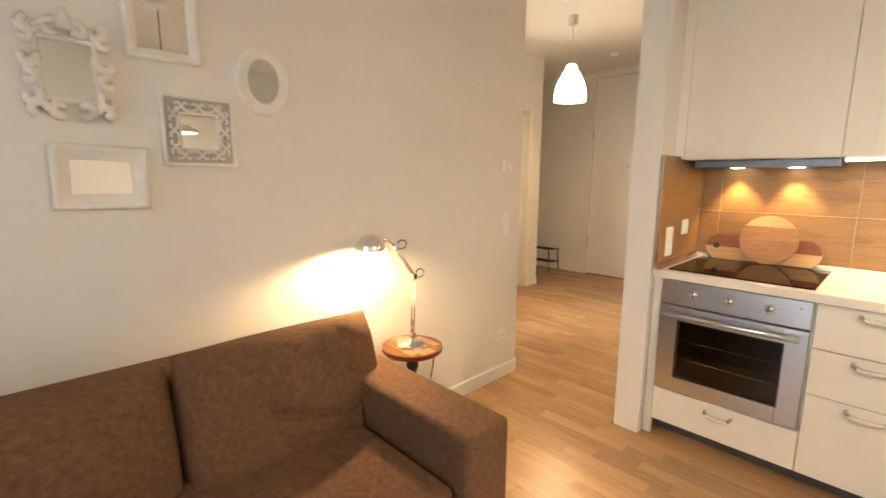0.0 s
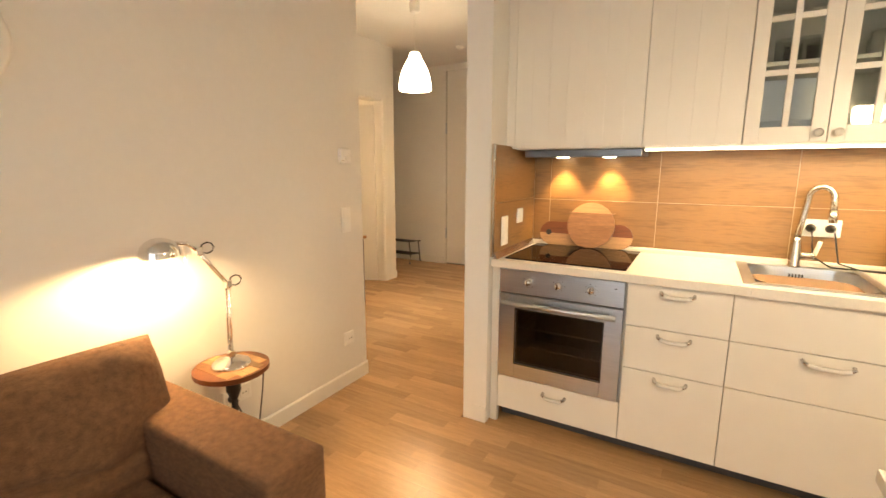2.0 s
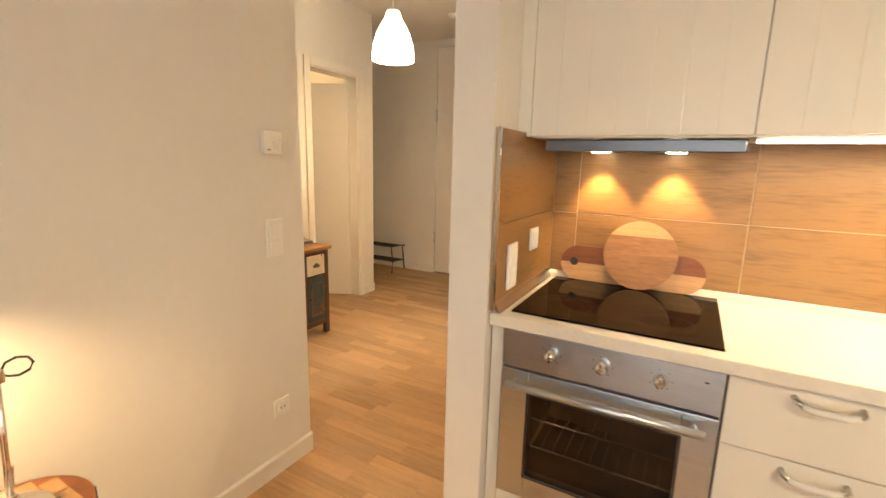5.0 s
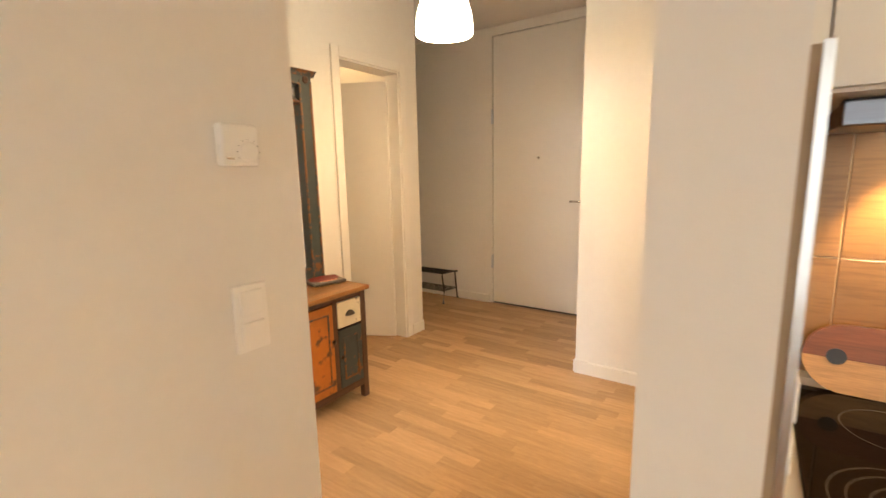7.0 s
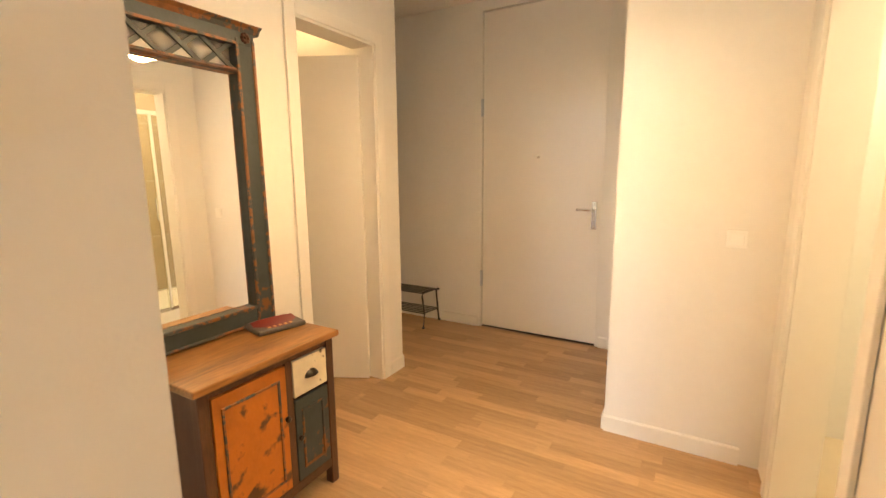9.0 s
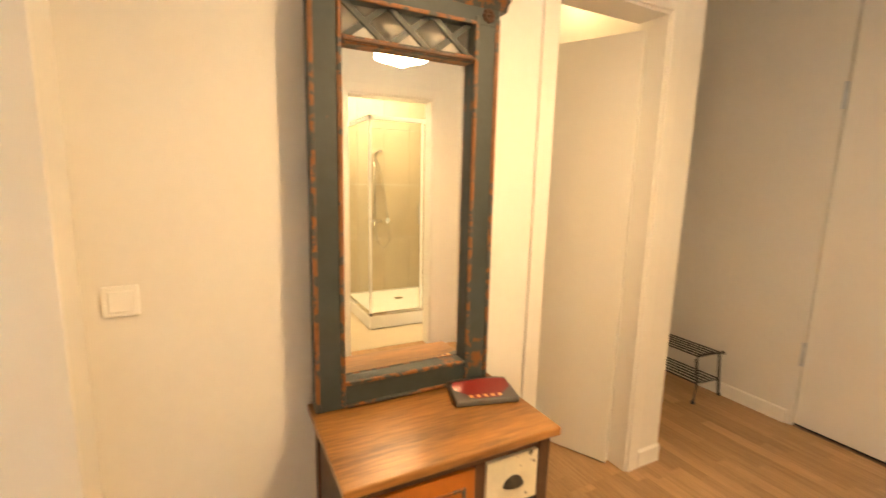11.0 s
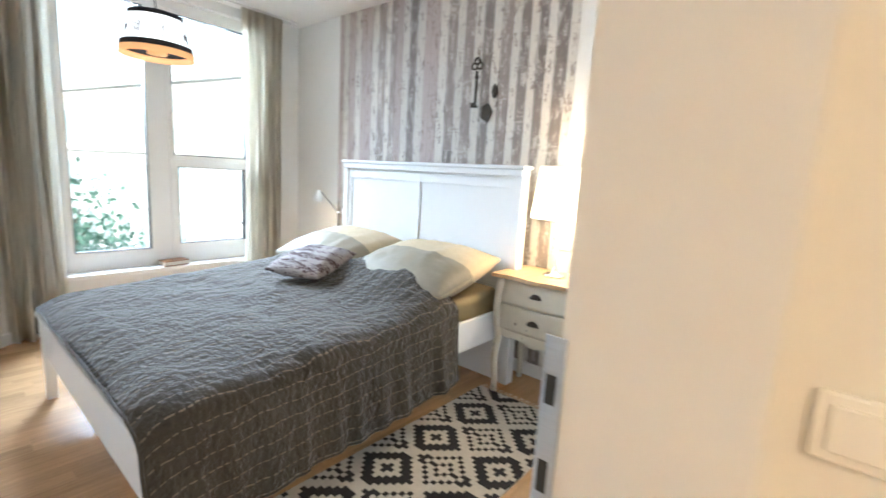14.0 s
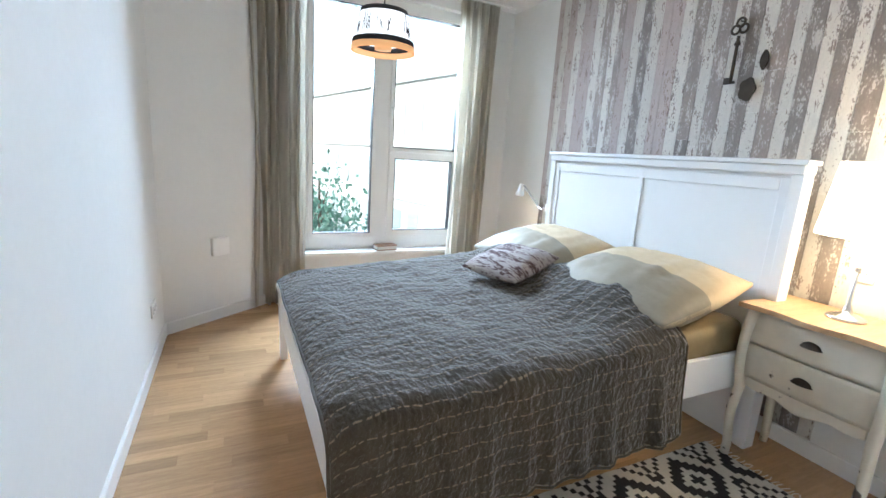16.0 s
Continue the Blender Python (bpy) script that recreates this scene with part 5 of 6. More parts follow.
part("cover", sheet(10, 8, lambda u, v: ((u - 0.5) * 0.205, -0.066 + 0.11 * v, 0.0225 + 0.014 * v * v - 0.006 * abs(2 * u - 1) ** 3)), "red", rt, "dark red cover", True)
part("rear_cover", sheet(10, 4, lambda u, v: ((u - 0.5) * 0.215, 0.044 + 0.04 * v, 0.0365 - 0.012 * v - 0.006 * abs(2 * u - 1) ** 3)), "grey", rt, "", True)
for k in range(5):
    part("indicator", box(-0.062 + 0.026 * k, -0.050 + 0.026 * k, -0.060, -0.045, 0.0228, 0.0250), "amber", rt)
part("cable", tube([(-0.06, 0.08, 0.012), (-0.08, 0.12, 0.012), (-0.085, 0.125, 0.05)], 0.004, 6), "dark", rt)

# shoe rack of black bars
def shoe_rack(m, label):
    ob = thing("shoe_rack", m, label, "shoe rack")
    for z, d in ((0.30, 0.0), (0.12, 0.0)):
        for k in range(6):
            y = 0.02 + 0.05 * k
            part("bar", tube([(0.015, y, z + 0.018 * (k / 5)), (0.685, y, z + 0.018 * (k / 5))], 0.005, 6), "iron", ob)
    for x in (0.015, 0.685):
        part("side_frame", tube([(x, 0.0, 0.012), (x, 0.01, 0.02), (x, 0.05, 0.29), (x, 0.02, 0.31), (x, 0.0, 0.295)], 0.008, 8), "iron", ob, smooth=True)
        part("side_frame", tube([(x, 0.0, 0.298), (x, 0.14, 0.318), (x, 0.27, 0.322), (x, 0.29, 0.30), (x, 0.255, 0.13), (x, 0.275, 0.012)], 0.008, 8), "iron", ob, smooth=True)
        part("side_bar", tube([(x, 0.02, 0.12), (x, 0.27, 0.138)], 0.006, 6), "iron", ob)
        part("foot_cap", lathe([(0.0001, 0), (0.012, 0), (0.012, 0.014), (0.0001, 0.016)], 10, at=(x, 0.275, 0)), "dark", ob)
        part("foot_cap", lathe([(0.0001, 0), (0.012, 0), (0.012, 0.014), (0.0001, 0.016)], 10, at=(x, 0.0, 0)), "dark", ob)
    return ob


shoe_rack(pose(-3.33, 5.78, 0, 0, 0, 180), "low black metal shoe rack with two tiers of bars")
fr = thing("folded_rack", pose(-1.705, 5.345, 0), "folded black metal rack standing against the wall", "rack")
part("loop", tube([(0.0, 0.0, 0.012), (-0.012, 0.0, 0.20), (0.004, -0.004, 0.385), (0.010, -0.03, 0.40), (0.010, -0.26, 0.40), (0.004, -0.285, 0.385), (-0.012, -0.29, 0.20), (0.0, -0.29, 0.012)], 0.008, 8), "iron", fr, smooth=True)
for z in (0.09, 0.16, 0.23, 0.30):
    part("bar", tube([(-0.004, 0.0, z), (-0.004, -0.29, z)], 0.005, 6), "iron", fr)
for y in (0.0, -0.29):
    part("foot_cap", lathe([(0.0001, 0), (0.014, 0), (0.014, 0.02), (0.0001, 0.022)], 10, at=(0, y, 0)), "dark", fr)
    part("hinge_knob", lathe([(0.0001, 0.19), (0.017, 0.195), (0.017, 0.215), (0.0001, 0.22)], 12, at=(-0.016, y, 0)), "dark", fr)

# canvas picture on the hall's kitchen-side wall
pc = thing("canvas_picture", HALL_E @ pose(0.0, 1.06, 1.45, 0, 0, -90), "unframed canvas print in ochre and dark brown", "picture")
part("canvas", box(0.0, 0.605, -0.016, -0.002, 0.0, 0.70, 0.002), "canvas", pc)
part("side_strip", box(0.6055, 0.623, -0.016, -0.002, 0.0, 0.70, 0.002), "canvas_edge", pc, "dark brown painted border")
for p, q in (((0.06, 0.1), (0.42, 0.55)), ((0.2, 0.3), (0.1, 0.62)), ((0.3, 0.42), (0.46, 0.3))):
    part("painted_line", tube([(p[0], -0.0205, p[1]), ((p[0] + q[0]) / 2 + 0.03, -0.0205, (p[1] + q[1]) / 2), (q[0], -0.0205, q[1])], 0.003, 5), "canvas_edge", pc)

# ---- bathroom, seen in the mirror ----
bt = thing("shower_wall_tiles", I, "beige stone-look shower wall tiles", "tiles", kind="structure")
for iz in range(4):
    for iy in range(4):
        part("tile", box(0.488, 0.499, 3.93 + iy * 0.30, 4.228 + iy * 0.30, 0.14 + iz * 0.60, 0.737 + iz * 0.60, 0.001, 1), "bath_tile", bt)
    for ix in range(3):
        part("tile", box(-0.42 + ix * 0.30, -0.122 + ix * 0.30, 5.118, 5.129, 0.14 + iz * 0.60, 0.737 + iz * 0.60, 0.001, 1), "bath_tile", bt)
tr = thing("shower_tray", pose(0, 0, 0.003), "white acrylic corner shower tray", "shower tray")
bm = box(-0.42, 0.485, 4.06, 5.115, 0, 0.13, 0.015, 3)
part("tray", bm, "tray", tr)
part("basin", box(-0.36, 0.43, 4.12, 5.06, 0.1305, 0.132), "tray", tr)
part("drain", lathe([(0.0001, 0.134), (0.045, 0.134), (0.045, 0.131)], 20, at=(0.1, 4.55, 0)), "chrome", tr)
se = thing("shower_enclosure", pose(0, 0, 0.133), "clear glass shower enclosure with white frame", "shower")
for a, b in (((-0.405, 4.075), (0.48, 4.075)), ((-0.405, 4.075), (-0.405, 5.11))):
    part("top_rail", box(min(a[0], b[0]) - 0.015, max(a[0], b[0]) + 0.015, min(a[1], b[1]) - 0.015, max(a[1], b[1]) + 0.015, 1.78, 1.815), "trim", se)
    part("bottom_rail", box(min(a[0], b[0]) - 0.012, max(a[0], b[0]) + 0.012, min(a[1], b[1]) - 0.012, max(a[1], b[1]) + 0.012, 0.0, 0.025), "chrome", se)
part("pane", box(-0.39, 0.46, 4.072, 4.078, 0.025, 1.78), "shower_glass", se)
part("pane", box(-0.408, -0.402, 4.09, 4.60, 0.025, 1.78), "shower_glass", se)
part("pane", box(-0.396, -0.390, 4.56, 5.10, 0.025, 1.78), "shower_glass", se)
for x, y in ((-0.405, 4.075), (0.475, 4.075), (-0.405, 4.58)):
    part("post", box(x - 0.01, x + 0.01, y - 0.01, y + 0.01, 0.025, 1.78), "trim", se)
part("grip", tube([(-0.43, 4.54, 0.85), (-0.43, 4.54, 1.05)], 0.008, 8), "chrome", se)
sw = thing("shower_set", pose(0.486, 4.40, 0), "chrome shower rail with hand shower and mixer", "shower fitting")
part("rail", tube([(-0.05, 0, 0.98), (-0.05, 0, 1.68)], 0.010, 10), "chrome", sw, smooth=True)
part("hand_shower", tube([(-0.06, 0, 1.62), (-0.10, 0.02, 1.67), (-0.13, 0.02, 1.69)], 0.014, 10), "chrome", sw, smooth=True)
part("spray_face", lathe([(0.0001, 0), (0.045, 0), (0.04, 0.02), (0.0001, 0.025)], 20), "chrome", sw, m=pose(-0.145, 0.02, 1.665, 0, 25, 0))
part("mixer", tube([(-0.04, -0.08, 0.94), (-0.04, 0.08, 0.94)], 0.022, 12), "chrome", sw, smooth=True)
part("dial", lathe([(0.03, 0), (0.03, 0.02), (0.0001, 0.022)], 20), "chrome", sw, m=pose(-0.002, 0.16, 0.94, 0, -90, 0))
part("hose", tube([(-0.05, 0.0, 0.92), (-0.06, 0.02, 0.72), (-0.06, 0.10, 0.62), (-0.06, 0.17, 0.72), (-0.055, 0.15, 1.0), (-0.055, 0.06, 1.5), (-0.065, 0.01, 1.62)], 0.007, 8), "chrome", sw, smooth=True)
for z in (1.0, 1.66):
    part("bracket", tube([(0.0, 0, z), (-0.055, 0, z)], 0.009, 8), "chrome", sw)
bl = thing("bathroom_ceiling_lamp", pose(-0.1, 4.3, H), "round white ceiling lamp, lit", "lamp")
part("diffuser", lathe([(0.0001, -0.05), (0.12, -0.045), (0.14, -0.01), (0.14, 0), (0.0001, 0)], 28), "opal", bl, smooth=True)
cl = thing("closet_ceiling_lamp", pose(-3.62, 4.50, H), "bare bulb holder on the closet ceiling, lit", "lamp")
part("holder", lathe([(0.0001, 0), (0.03, 0), (0.03, -0.04), (0.02, -0.06), (0.0001, -0.06)], 16), "plastic", cl)
part("bulb", lathe([(0.0001, -0.16), (0.02, -0.155), (0.03, -0.12), (0.018, -0.08), (0.014, -0.06)], 16), "bulb", cl, smooth=True)

# ---- bedroom ----
wf = thing("window_1", I, "white plastic window with a tall fixed pane and a divided sash", "window", kind="structure")
WY0, WY1 = -1.86, -1.79
for b in ((-3.165, -3.10, 0.42, 2.62), (-4.66, -4.60, 0.42, 2.62), (-3.885, -3.760, 0.535, 2.555)):
    part("frame", box(b[0], b[1], WY0, WY1, b[2], b[3], 0.004), "trim", wf)
for b in ((-4.60, -3.165, 0.42, 0.535), (-4.60, -3.165, 2.555, 2.62)):
    part("frame", box(b[0], b[1], WY0, WY1, b[2], b[3], 0.004), "trim", wf)


def sash(x0, x1, z0, z1, w=0.055, handle=False):
    s = part("sash", box(x0, x0 + w, WY0 + 0.008, WY1 + 0.012, z0, z1, 0.004), "trim", wf, "white sash with glass")
    part("stile", box(x1 - w, x1, WY0 + 0.008, WY1 + 0.012, z0, z1, 0.004), "trim", s)
    part("rail", box(x0 + w, x1 - w, WY0 + 0.008, WY1 + 0.012, z0, z0 + w, 0.004), "trim", s)
    part("rail", box(x0 + w, x1 - w, WY0 + 0.008, WY1 + 0.012, z1 - w, z1, 0.004), "trim", s)
    for a, b in ((x0 + w, x0 + w + 0.006), (x1 - w - 0.006, x1 - w)):
        part("gasket", box(a, b, WY0 + 0.02, WY1 + 0.008, z0 + w, z1 - w), "dark", s)
    for a, b in ((z0 + w, z0 + w + 0.006), (z1 - w - 0.006, z1 - w)):
        part("gasket", box(x0 + w, x1 - w, WY0 + 0.02, WY1 + 0.008, a, b), "dark", s)
    g = part("pane", box(x0 + w - 0.005, x1 - w + 0.005, -1.828, -1.822, z0 + w - 0.005, z1 - w + 0.005), "glass", s)
    g.visible_shadow = False
    if handle:
        part("handle", tube([(x1 - w / 2, WY1 + 0.012, 1.72), (x1 - w / 2, WY1 + 0.05, 1.72), (x1 - w / 2, WY1 + 0.055, 1.60)], 0.008, 8), "nickel", s)
    return s


sash(-3.760, -3.165, 0.535, 2.555, 0.035)
sash(-4.60, -3.885, 1.335, 2.555, 0.035, True)
sash(-4.60, -3.885, 0.535, 1.333, 0.060)
structure("window_sill", box(-4.69, -3.07, -1.79, -1.64, 0.392, 0.424, 0.004), "trim", "white window sill board", "sill")
bk = thing("book", pose(-3.86, -1.71, 0.4245, 0, 0, 8), "brown wood-covered book lying on the sill", "book")
part("cover", box(-0.10, 0.10, -0.055, 0.055, 0.0, 0.008), "wood", bk)
part("pages", box(-0.095, 0.097, -0.05, 0.05, 0.008, 0.038), "china", bk)
part("cover", box(-0.10, 0.10, -0.055, 0.055, 0.038, 0.046), "wood", bk)


def curtain(name, x0, x1, seed, label):
    rs = random.Random(seed)
    ph = [rs.uniform(0, 6.28) for _ in range(6)]

    def f(u, v):
        z = 0.015 + 2.665 * v
        spread = 1 - 0.10 * math.sin(v * math.pi)
        x = x0 + (x1 - x0) * (0.5 + (u - 0.5) * spread)
        w = 0.045 * math.sin(u * 31 + ph[0] + 0.7 * math.sin(v * 3 + ph[1])) + 0.018 * math.sin(u * 63 + ph[2] + 1.2 * v) + 0.010 * math.sin(u * 15 + 5 * v + ph[3])
        top = 0.5 + 0.5 * min(1.0, (1 - v) * 6)
        return (x + 0.008 * math.sin(v * 9 + u * 20), -1.585 + w * top, z)
    ob = thing(name, I, label, "curtain", "curtains")
    c = part("cloth", sheet(110, 26, f), "linen", ob, "", True)
    so = c.modifiers.new("thickness", "SOLIDIFY")
    so.thickness = 0.002
    part("heading", sheet(110, 2, lambda u, v: (x0 + (x1 - x0) * u, -1.583 + 0.012 * math.sin(u * 90), 2.625 + 0.06 * v)), "linen", ob, "", True)
    return ob


curtain("curtain", -2.71, -3.13, 1, "grey-beige linen curtain gathered at the window side")
curtain("curtain", -4.43, -4.82, 2, "grey-beige linen curtain drawn back beside the wall")
structure("curtain_rail", box(-4.98, -2.80, -1.60, -1.57, 2.683, 2.699), "trim", "white ceiling curtain rail", "curtain rail")

# bed
bed = thing("bed", I, "white panelled double bed frame", "bed")
HX, HY0, HY1 = -4.82, -0.60, 1.135
part("headboard", box(HX - 0.075, HX - 0.022, HY0 + 0.02, HY1 - 0.02, 0.0, 1.375, 0.003), "bed_white", bed)
for y0, y1 in ((HY0 + 0.015, HY0 + 0.095), (HY1 - 0.095, HY1 - 0.015), (0.258, 0.278)):
    part("stile", box(HX - 0.024, HX - 0.013, y0, y1, 0.0, 1.33, 0.003), "bed_white", bed)
part("rail", box(HX - 0.024, HX - 0.014, HY0 + 0.095, HY1 - 0.095, 1.27, 1.33, 0.003), "bed_white", bed)
bm = box(HX - 0.095, HX + 0.016, HY0 - 0.015, HY1 + 0.015, 1.388, 1.410, 0.004)
box(HX - 0.088, HX + 0.006, HY0 - 0.004, HY1 + 0.004, 1.345, 1.388, 0.008, bm=bm)
part("cap", bm, "bed_white", bed)
for y0, y1 in ((HY0 - 0.002, HY0 + 0.05), (HY1 - 0.05, HY1 + 0.002)):
    part("post", box(HX - 0.08, HX - 0.002, y0, y1, 0.0, 1.345, 0.003), "bed_white", bed)
for y in (-0.545, 1.055):
    part("side_rail", box(HX - 0.02, -2.84, y, y + 0.025, 0.325, 0.505, 0.004), "bed_white", bed)
part("footboard", box(-2.845, -2.815, -0.545, 1.08, 0.25, 0.47, 0.004), "bed_white", bed)
part("foot_cap", box(-2.86, -2.795, -0.56, 1.095, 0.468, 0.492, 0.005), "bed_white", bed)
for y in (-0.555, 1.035):
    bm = box(-2.865, -2.805, y, y + 0.055, 0.0, 0.468, 0.004)
    for v in bm.verts:
        if v.co.z < 0.2:
            v.co.x = -2.835 + (v.co.x + 2.835) * 0.7
            v.co.y = y + 0.0275 + (v.co.y - y - 0.0275) * 0.7
    part("leg", bm, "bed_white", bed)
part("slat_base", box(-4.80, -2.85, -0.515, 1.05, 0.33, 0.37), "bed_white", bed)


def wedge_mattress():
    """A soft mattress and duvet pile that rises towards the head end."""
    bm = box(-4.79, -2.86, -0.51, 1.05, 0.372, 0.545, 0.045, 4)
    bmesh.ops.subdivide_edges(bm, edges=[e for e in bm.edges if e.calc_length() > 0.4], cuts=24, use_grid_fill=True)
    for v in bm.verts:
        if v.co.z > 0.46:
            u = max(0.0, (-2.86 - v.co.x) / 1.93)
            v.co.z += 0.105 * u ** 1.3 + 0.006 * noise.noise(v.co * 6)
        elif v.co.y > 1.0:
            v.co.y += 0.012 * noise.noise(v.co * 7)
    return bm


mt = tagged(part("mattress", wedge_mattress(), "sheet", smooth=True), "mattress under an olive brown fitted sheet", "mattress")


def stitch_material():
    m = mat("quilted_coverlet", (0.050, 0.039, 0.026), 0.90, var=0.25, scale=90, bump=0.0)
    t = m.node_tree
    b = t.nodes["Principled BSDF"]
    b.inputs["Sheen Weight"].default_value, b.inputs["Sheen Roughness"].default_value = 0.24, 0.35
    uv = t.nodes.new("ShaderNodeUVMap")
    sep = t.nodes.new("ShaderNodeSeparateXYZ")
    t.links.new(uv.outputs[0], sep.inputs[0])

    def mth(op, a, b_=None, c=None):
        n = t.nodes.new("ShaderNodeMath")
        n.operation = op
        for i, v in enumerate((a, b_, c)):
            if v is None:
                continue
            if isinstance(v, (int, float)):
                n.inputs[i].default_value = v
            else:
                t.links.new(v, n.inputs[i])
        return n.outputs[0]
    wob = t.nodes.new("ShaderNodeTexNoise")
    wob.inputs["Scale"].default_value = 9
    t.links.new(uv.outputs[0], wob.inputs[0])
    v = mth("ADD", mth("DIVIDE", sep.outputs[1], 0.060), mth("MULTIPLY", wob.outputs[0], 0.6))
    line = mth("ABSOLUTE", mth("SUBTRACT", mth("FRACT", v), 0.5))
    near = mth("LESS_THAN", line, 0.034)
    dash = mth("GREATER_THAN", mth("FRACT", mth("ADD", mth("ADD", mth("DIVIDE", sep.outputs[0], 0.030), mth("MULTIPLY", wob.outputs[0], 3.0)), mth("MULTIPLY", mth("FLOOR", v), 0.37))), 0.36)
    st = mth("MULTIPLY", near, dash)
    mixc = t.nodes.new("ShaderNodeMix")
    mixc.data_type = "RGBA"
    src = b.inputs["Base Color"].links[0].from_socket
    t.links.new(st, mixc.inputs["Factor"])
    t.links.new(src, mixc.inputs["A"])
    mixc.inputs["B"].default_value = (0.22, 0.165, 0.105, 1)
    t.links.new(mixc.outputs["Result"], b.inputs["Base Color"])
    puck = t.nodes.new("ShaderNodeTexNoise")
    puck.inputs["Scale"].default_value, puck.inputs["Detail"].default_value = 46, 5
    mpp = t.nodes.new("ShaderNodeMapping")
    mpp.inputs["Scale"].default_value = (1, 0.6, 1)
    t.links.new(uv.outputs[0], mpp.inputs[0])
    t.links.new(mpp.outputs[0], puck.inputs[0])
    hgt = mth("ADD", mth("MULTIPLY", puck.outputs[0], 1.1), mth("MULTIPLY", st, 0.25))
    bp = t.nodes.new("ShaderNodeBump")
    bp.inputs["Strength"].default_value, bp.inputs["Distance"].default_value = 1.0, 0.026
    t.links.new(hgt, bp.inputs["Height"])
    t.links.new(bp.outputs[0], b.inputs["Normal"])
    return m


M["quilt"] = stitch_material()
QX0, QX1, QL, QR, QT = -2.80, -4.275, -0.56, 1.105, 0.572
DROP = 0.415


def quilt(u, v):
    x = QX0 + (QX1 - QX0) * u
    top = QR - QL
    s = v * (0.16 + top + DROP)
    nz = noise.noise(Vector((x * 3.2, s * 3.2, 1.5)))
    nf = noise.noise(Vector((x * 14, s * 6, 4.5)))
    foot = max(0.0, 1 - u * 9)
    if s < 0.16:
        y, z = QL - 0.012 + 0.01 * nz, QT - (0.16 - s)
        z = min(z, QT - 0.012)
    elif s < 0.16 + top:
        q = (s - 0.16) / top
        y = QL + q * top
        edge = min(q, 1 - q) * top
        round_ = 0.035 * max(0.0, 1 - edge / 0.13) ** 2
        z = QT + 0.018 * nz + 0.009 * nf + 0.010 * abs(noise.noise(Vector((x * 5 + s, s * 17, 2.5)))) + 0.006 * noise.noise(Vector((x * 9, s * 22, 8.5))) - round_
        
    else:
        d = s - 0.16 - top
        k = d / DROP
        y = QR + 0.012 + k * (0.040 + 0.075 * noise.noise(Vector((x * 4.0, 0.2 * d, 7.0))) + 0.030 * abs(noise.noise(Vector((x * 11, 0.5 * d, 3.0)))) + 0.006 * math.sin(x * 47 + 1)) + 0.01 * nz
        z = QT - 0.035 - d * (0.98 + 0.02 * nz) + 0.02 * nz * k
    # the bedding below is thicker towards the pillows
    z += 0.098 * u ** 1.3
    # its head end is drawn over the front of the pillows
    if 0.16 < s < 0.16 + top:
        k = max(0.0, min(1.0, (u - 0.76) / 0.22))
        z += 0.108 * k * k * (3 - 2 * k) * min(1.0, edge / 0.30) * (1 - 0.35 * math.exp(-((y - 0.235) / 0.07) ** 2))
    if foot > 0:
        z -= 0.055 * foot * foot
    return (x + 0.012 * nz + 0.02 * noise.noise(Vector((s * 4, 0.3, 2))) * (u - 0.5), y, z)


qo = part("coverlet", sheet(90, 120, quilt, uv=lambda u, v: (u * 1.565, v * (0.16 + QR - QL + DROP))), "quilt", smooth=True)
tagged(qo, "dark grey-brown quilted coverlet with pale running stitches", "bedspread")
so = qo.modifiers.new("thickness", "SOLIDIFY")
so.thickness, so.offset = 0.008, -1
part("hem", tube([quilt(k / 60, 1.0) for k in range(61)], 0.006, 6), "quilt", qo, "rolled side hem", True)
part("hem", tube([quilt(1.0, k / 80) for k in range(81)], 0.006, 6), "quilt", qo, "rolled head-end hem", True)
part("hem", tube([quilt(0.0, k / 80) for k in range(81)], 0.006, 6), "quilt", qo, "rolled foot-end hem", True)


def bed_pillow(m, seed, label):
    ob = thing("pillow", m, label, "pillow", "bed pillows")
    bm = pad(0.80, 0.66, 0.24, seed, 0.6, 44, 0.022, 0.62, 3)
    low = bm.copy()
    p = part("case", bm, "pillow", ob, "", True)
    # the darker band covers the lower third of the case
    for f in [f for f in low.faces if f.calc_center_median().y < 0.01]:
        low.faces.remove(f)
    low.normal_update()
    for v in low.verts:
        v.co.z += 0.006 if v.co.z > 0 else -0.006
    part("band", low, "pillow_band", ob, "darker beige satin band", True)
    return ob


bed_pillow(pose(-4.475, 0.66, 0.748, 0, 0, -90) @ pose(0, 0, 0, -13, 0, 3), 11, "cream pillow with a beige satin band")
bed_pillow(pose(-4.475, -0.18, 0.746, 0, 0, -90) @ pose(0, 0, 0, -13, 0, -3), 12, "cream pillow with a beige satin band")
cu = thing("cushion", pose(-4.03, 0.13, 0.745, 0, 0, -78) @ pose(0, 0, 0, -15, 0, 4), "small cushion printed with grey photographic pattern", "cushion")
part("cover", pad(0.42, 0.40, 0.12, 21, 0.8, 28, 0.006, 0.6, 3), "cushion", cu, "", True)
rim = []
for k in range(48):
    a = k / 48 * 2 * math.pi
    q = (abs(math.cos(a)) ** 6 + abs(math.sin(a)) ** 6) ** (-1 / 6)
    rim.append((0.204 * q * math.cos(a), 0.194 * q * math.sin(a), 0.0))
part("piping", tube(rim, 0.005, 6, close=True), "rope", cu, "cream piping", True)

# nightstand: local x along the wall, front at -y
ns = thing("nightstand", pose(-5.045, 1.098, 0, 0, 0, 90), "antique white bombe nightstand with two drawers", "nightstand")
NW, ND, NH = 0.545, 0.345, 0.745


def bulge(z):
    t_ = (z - 0.36) / (NH - 0.36)
    return 0.022 * math.sin(max(0.0, min(1.0, t_)) * math.pi * 0.9 + 0.15)


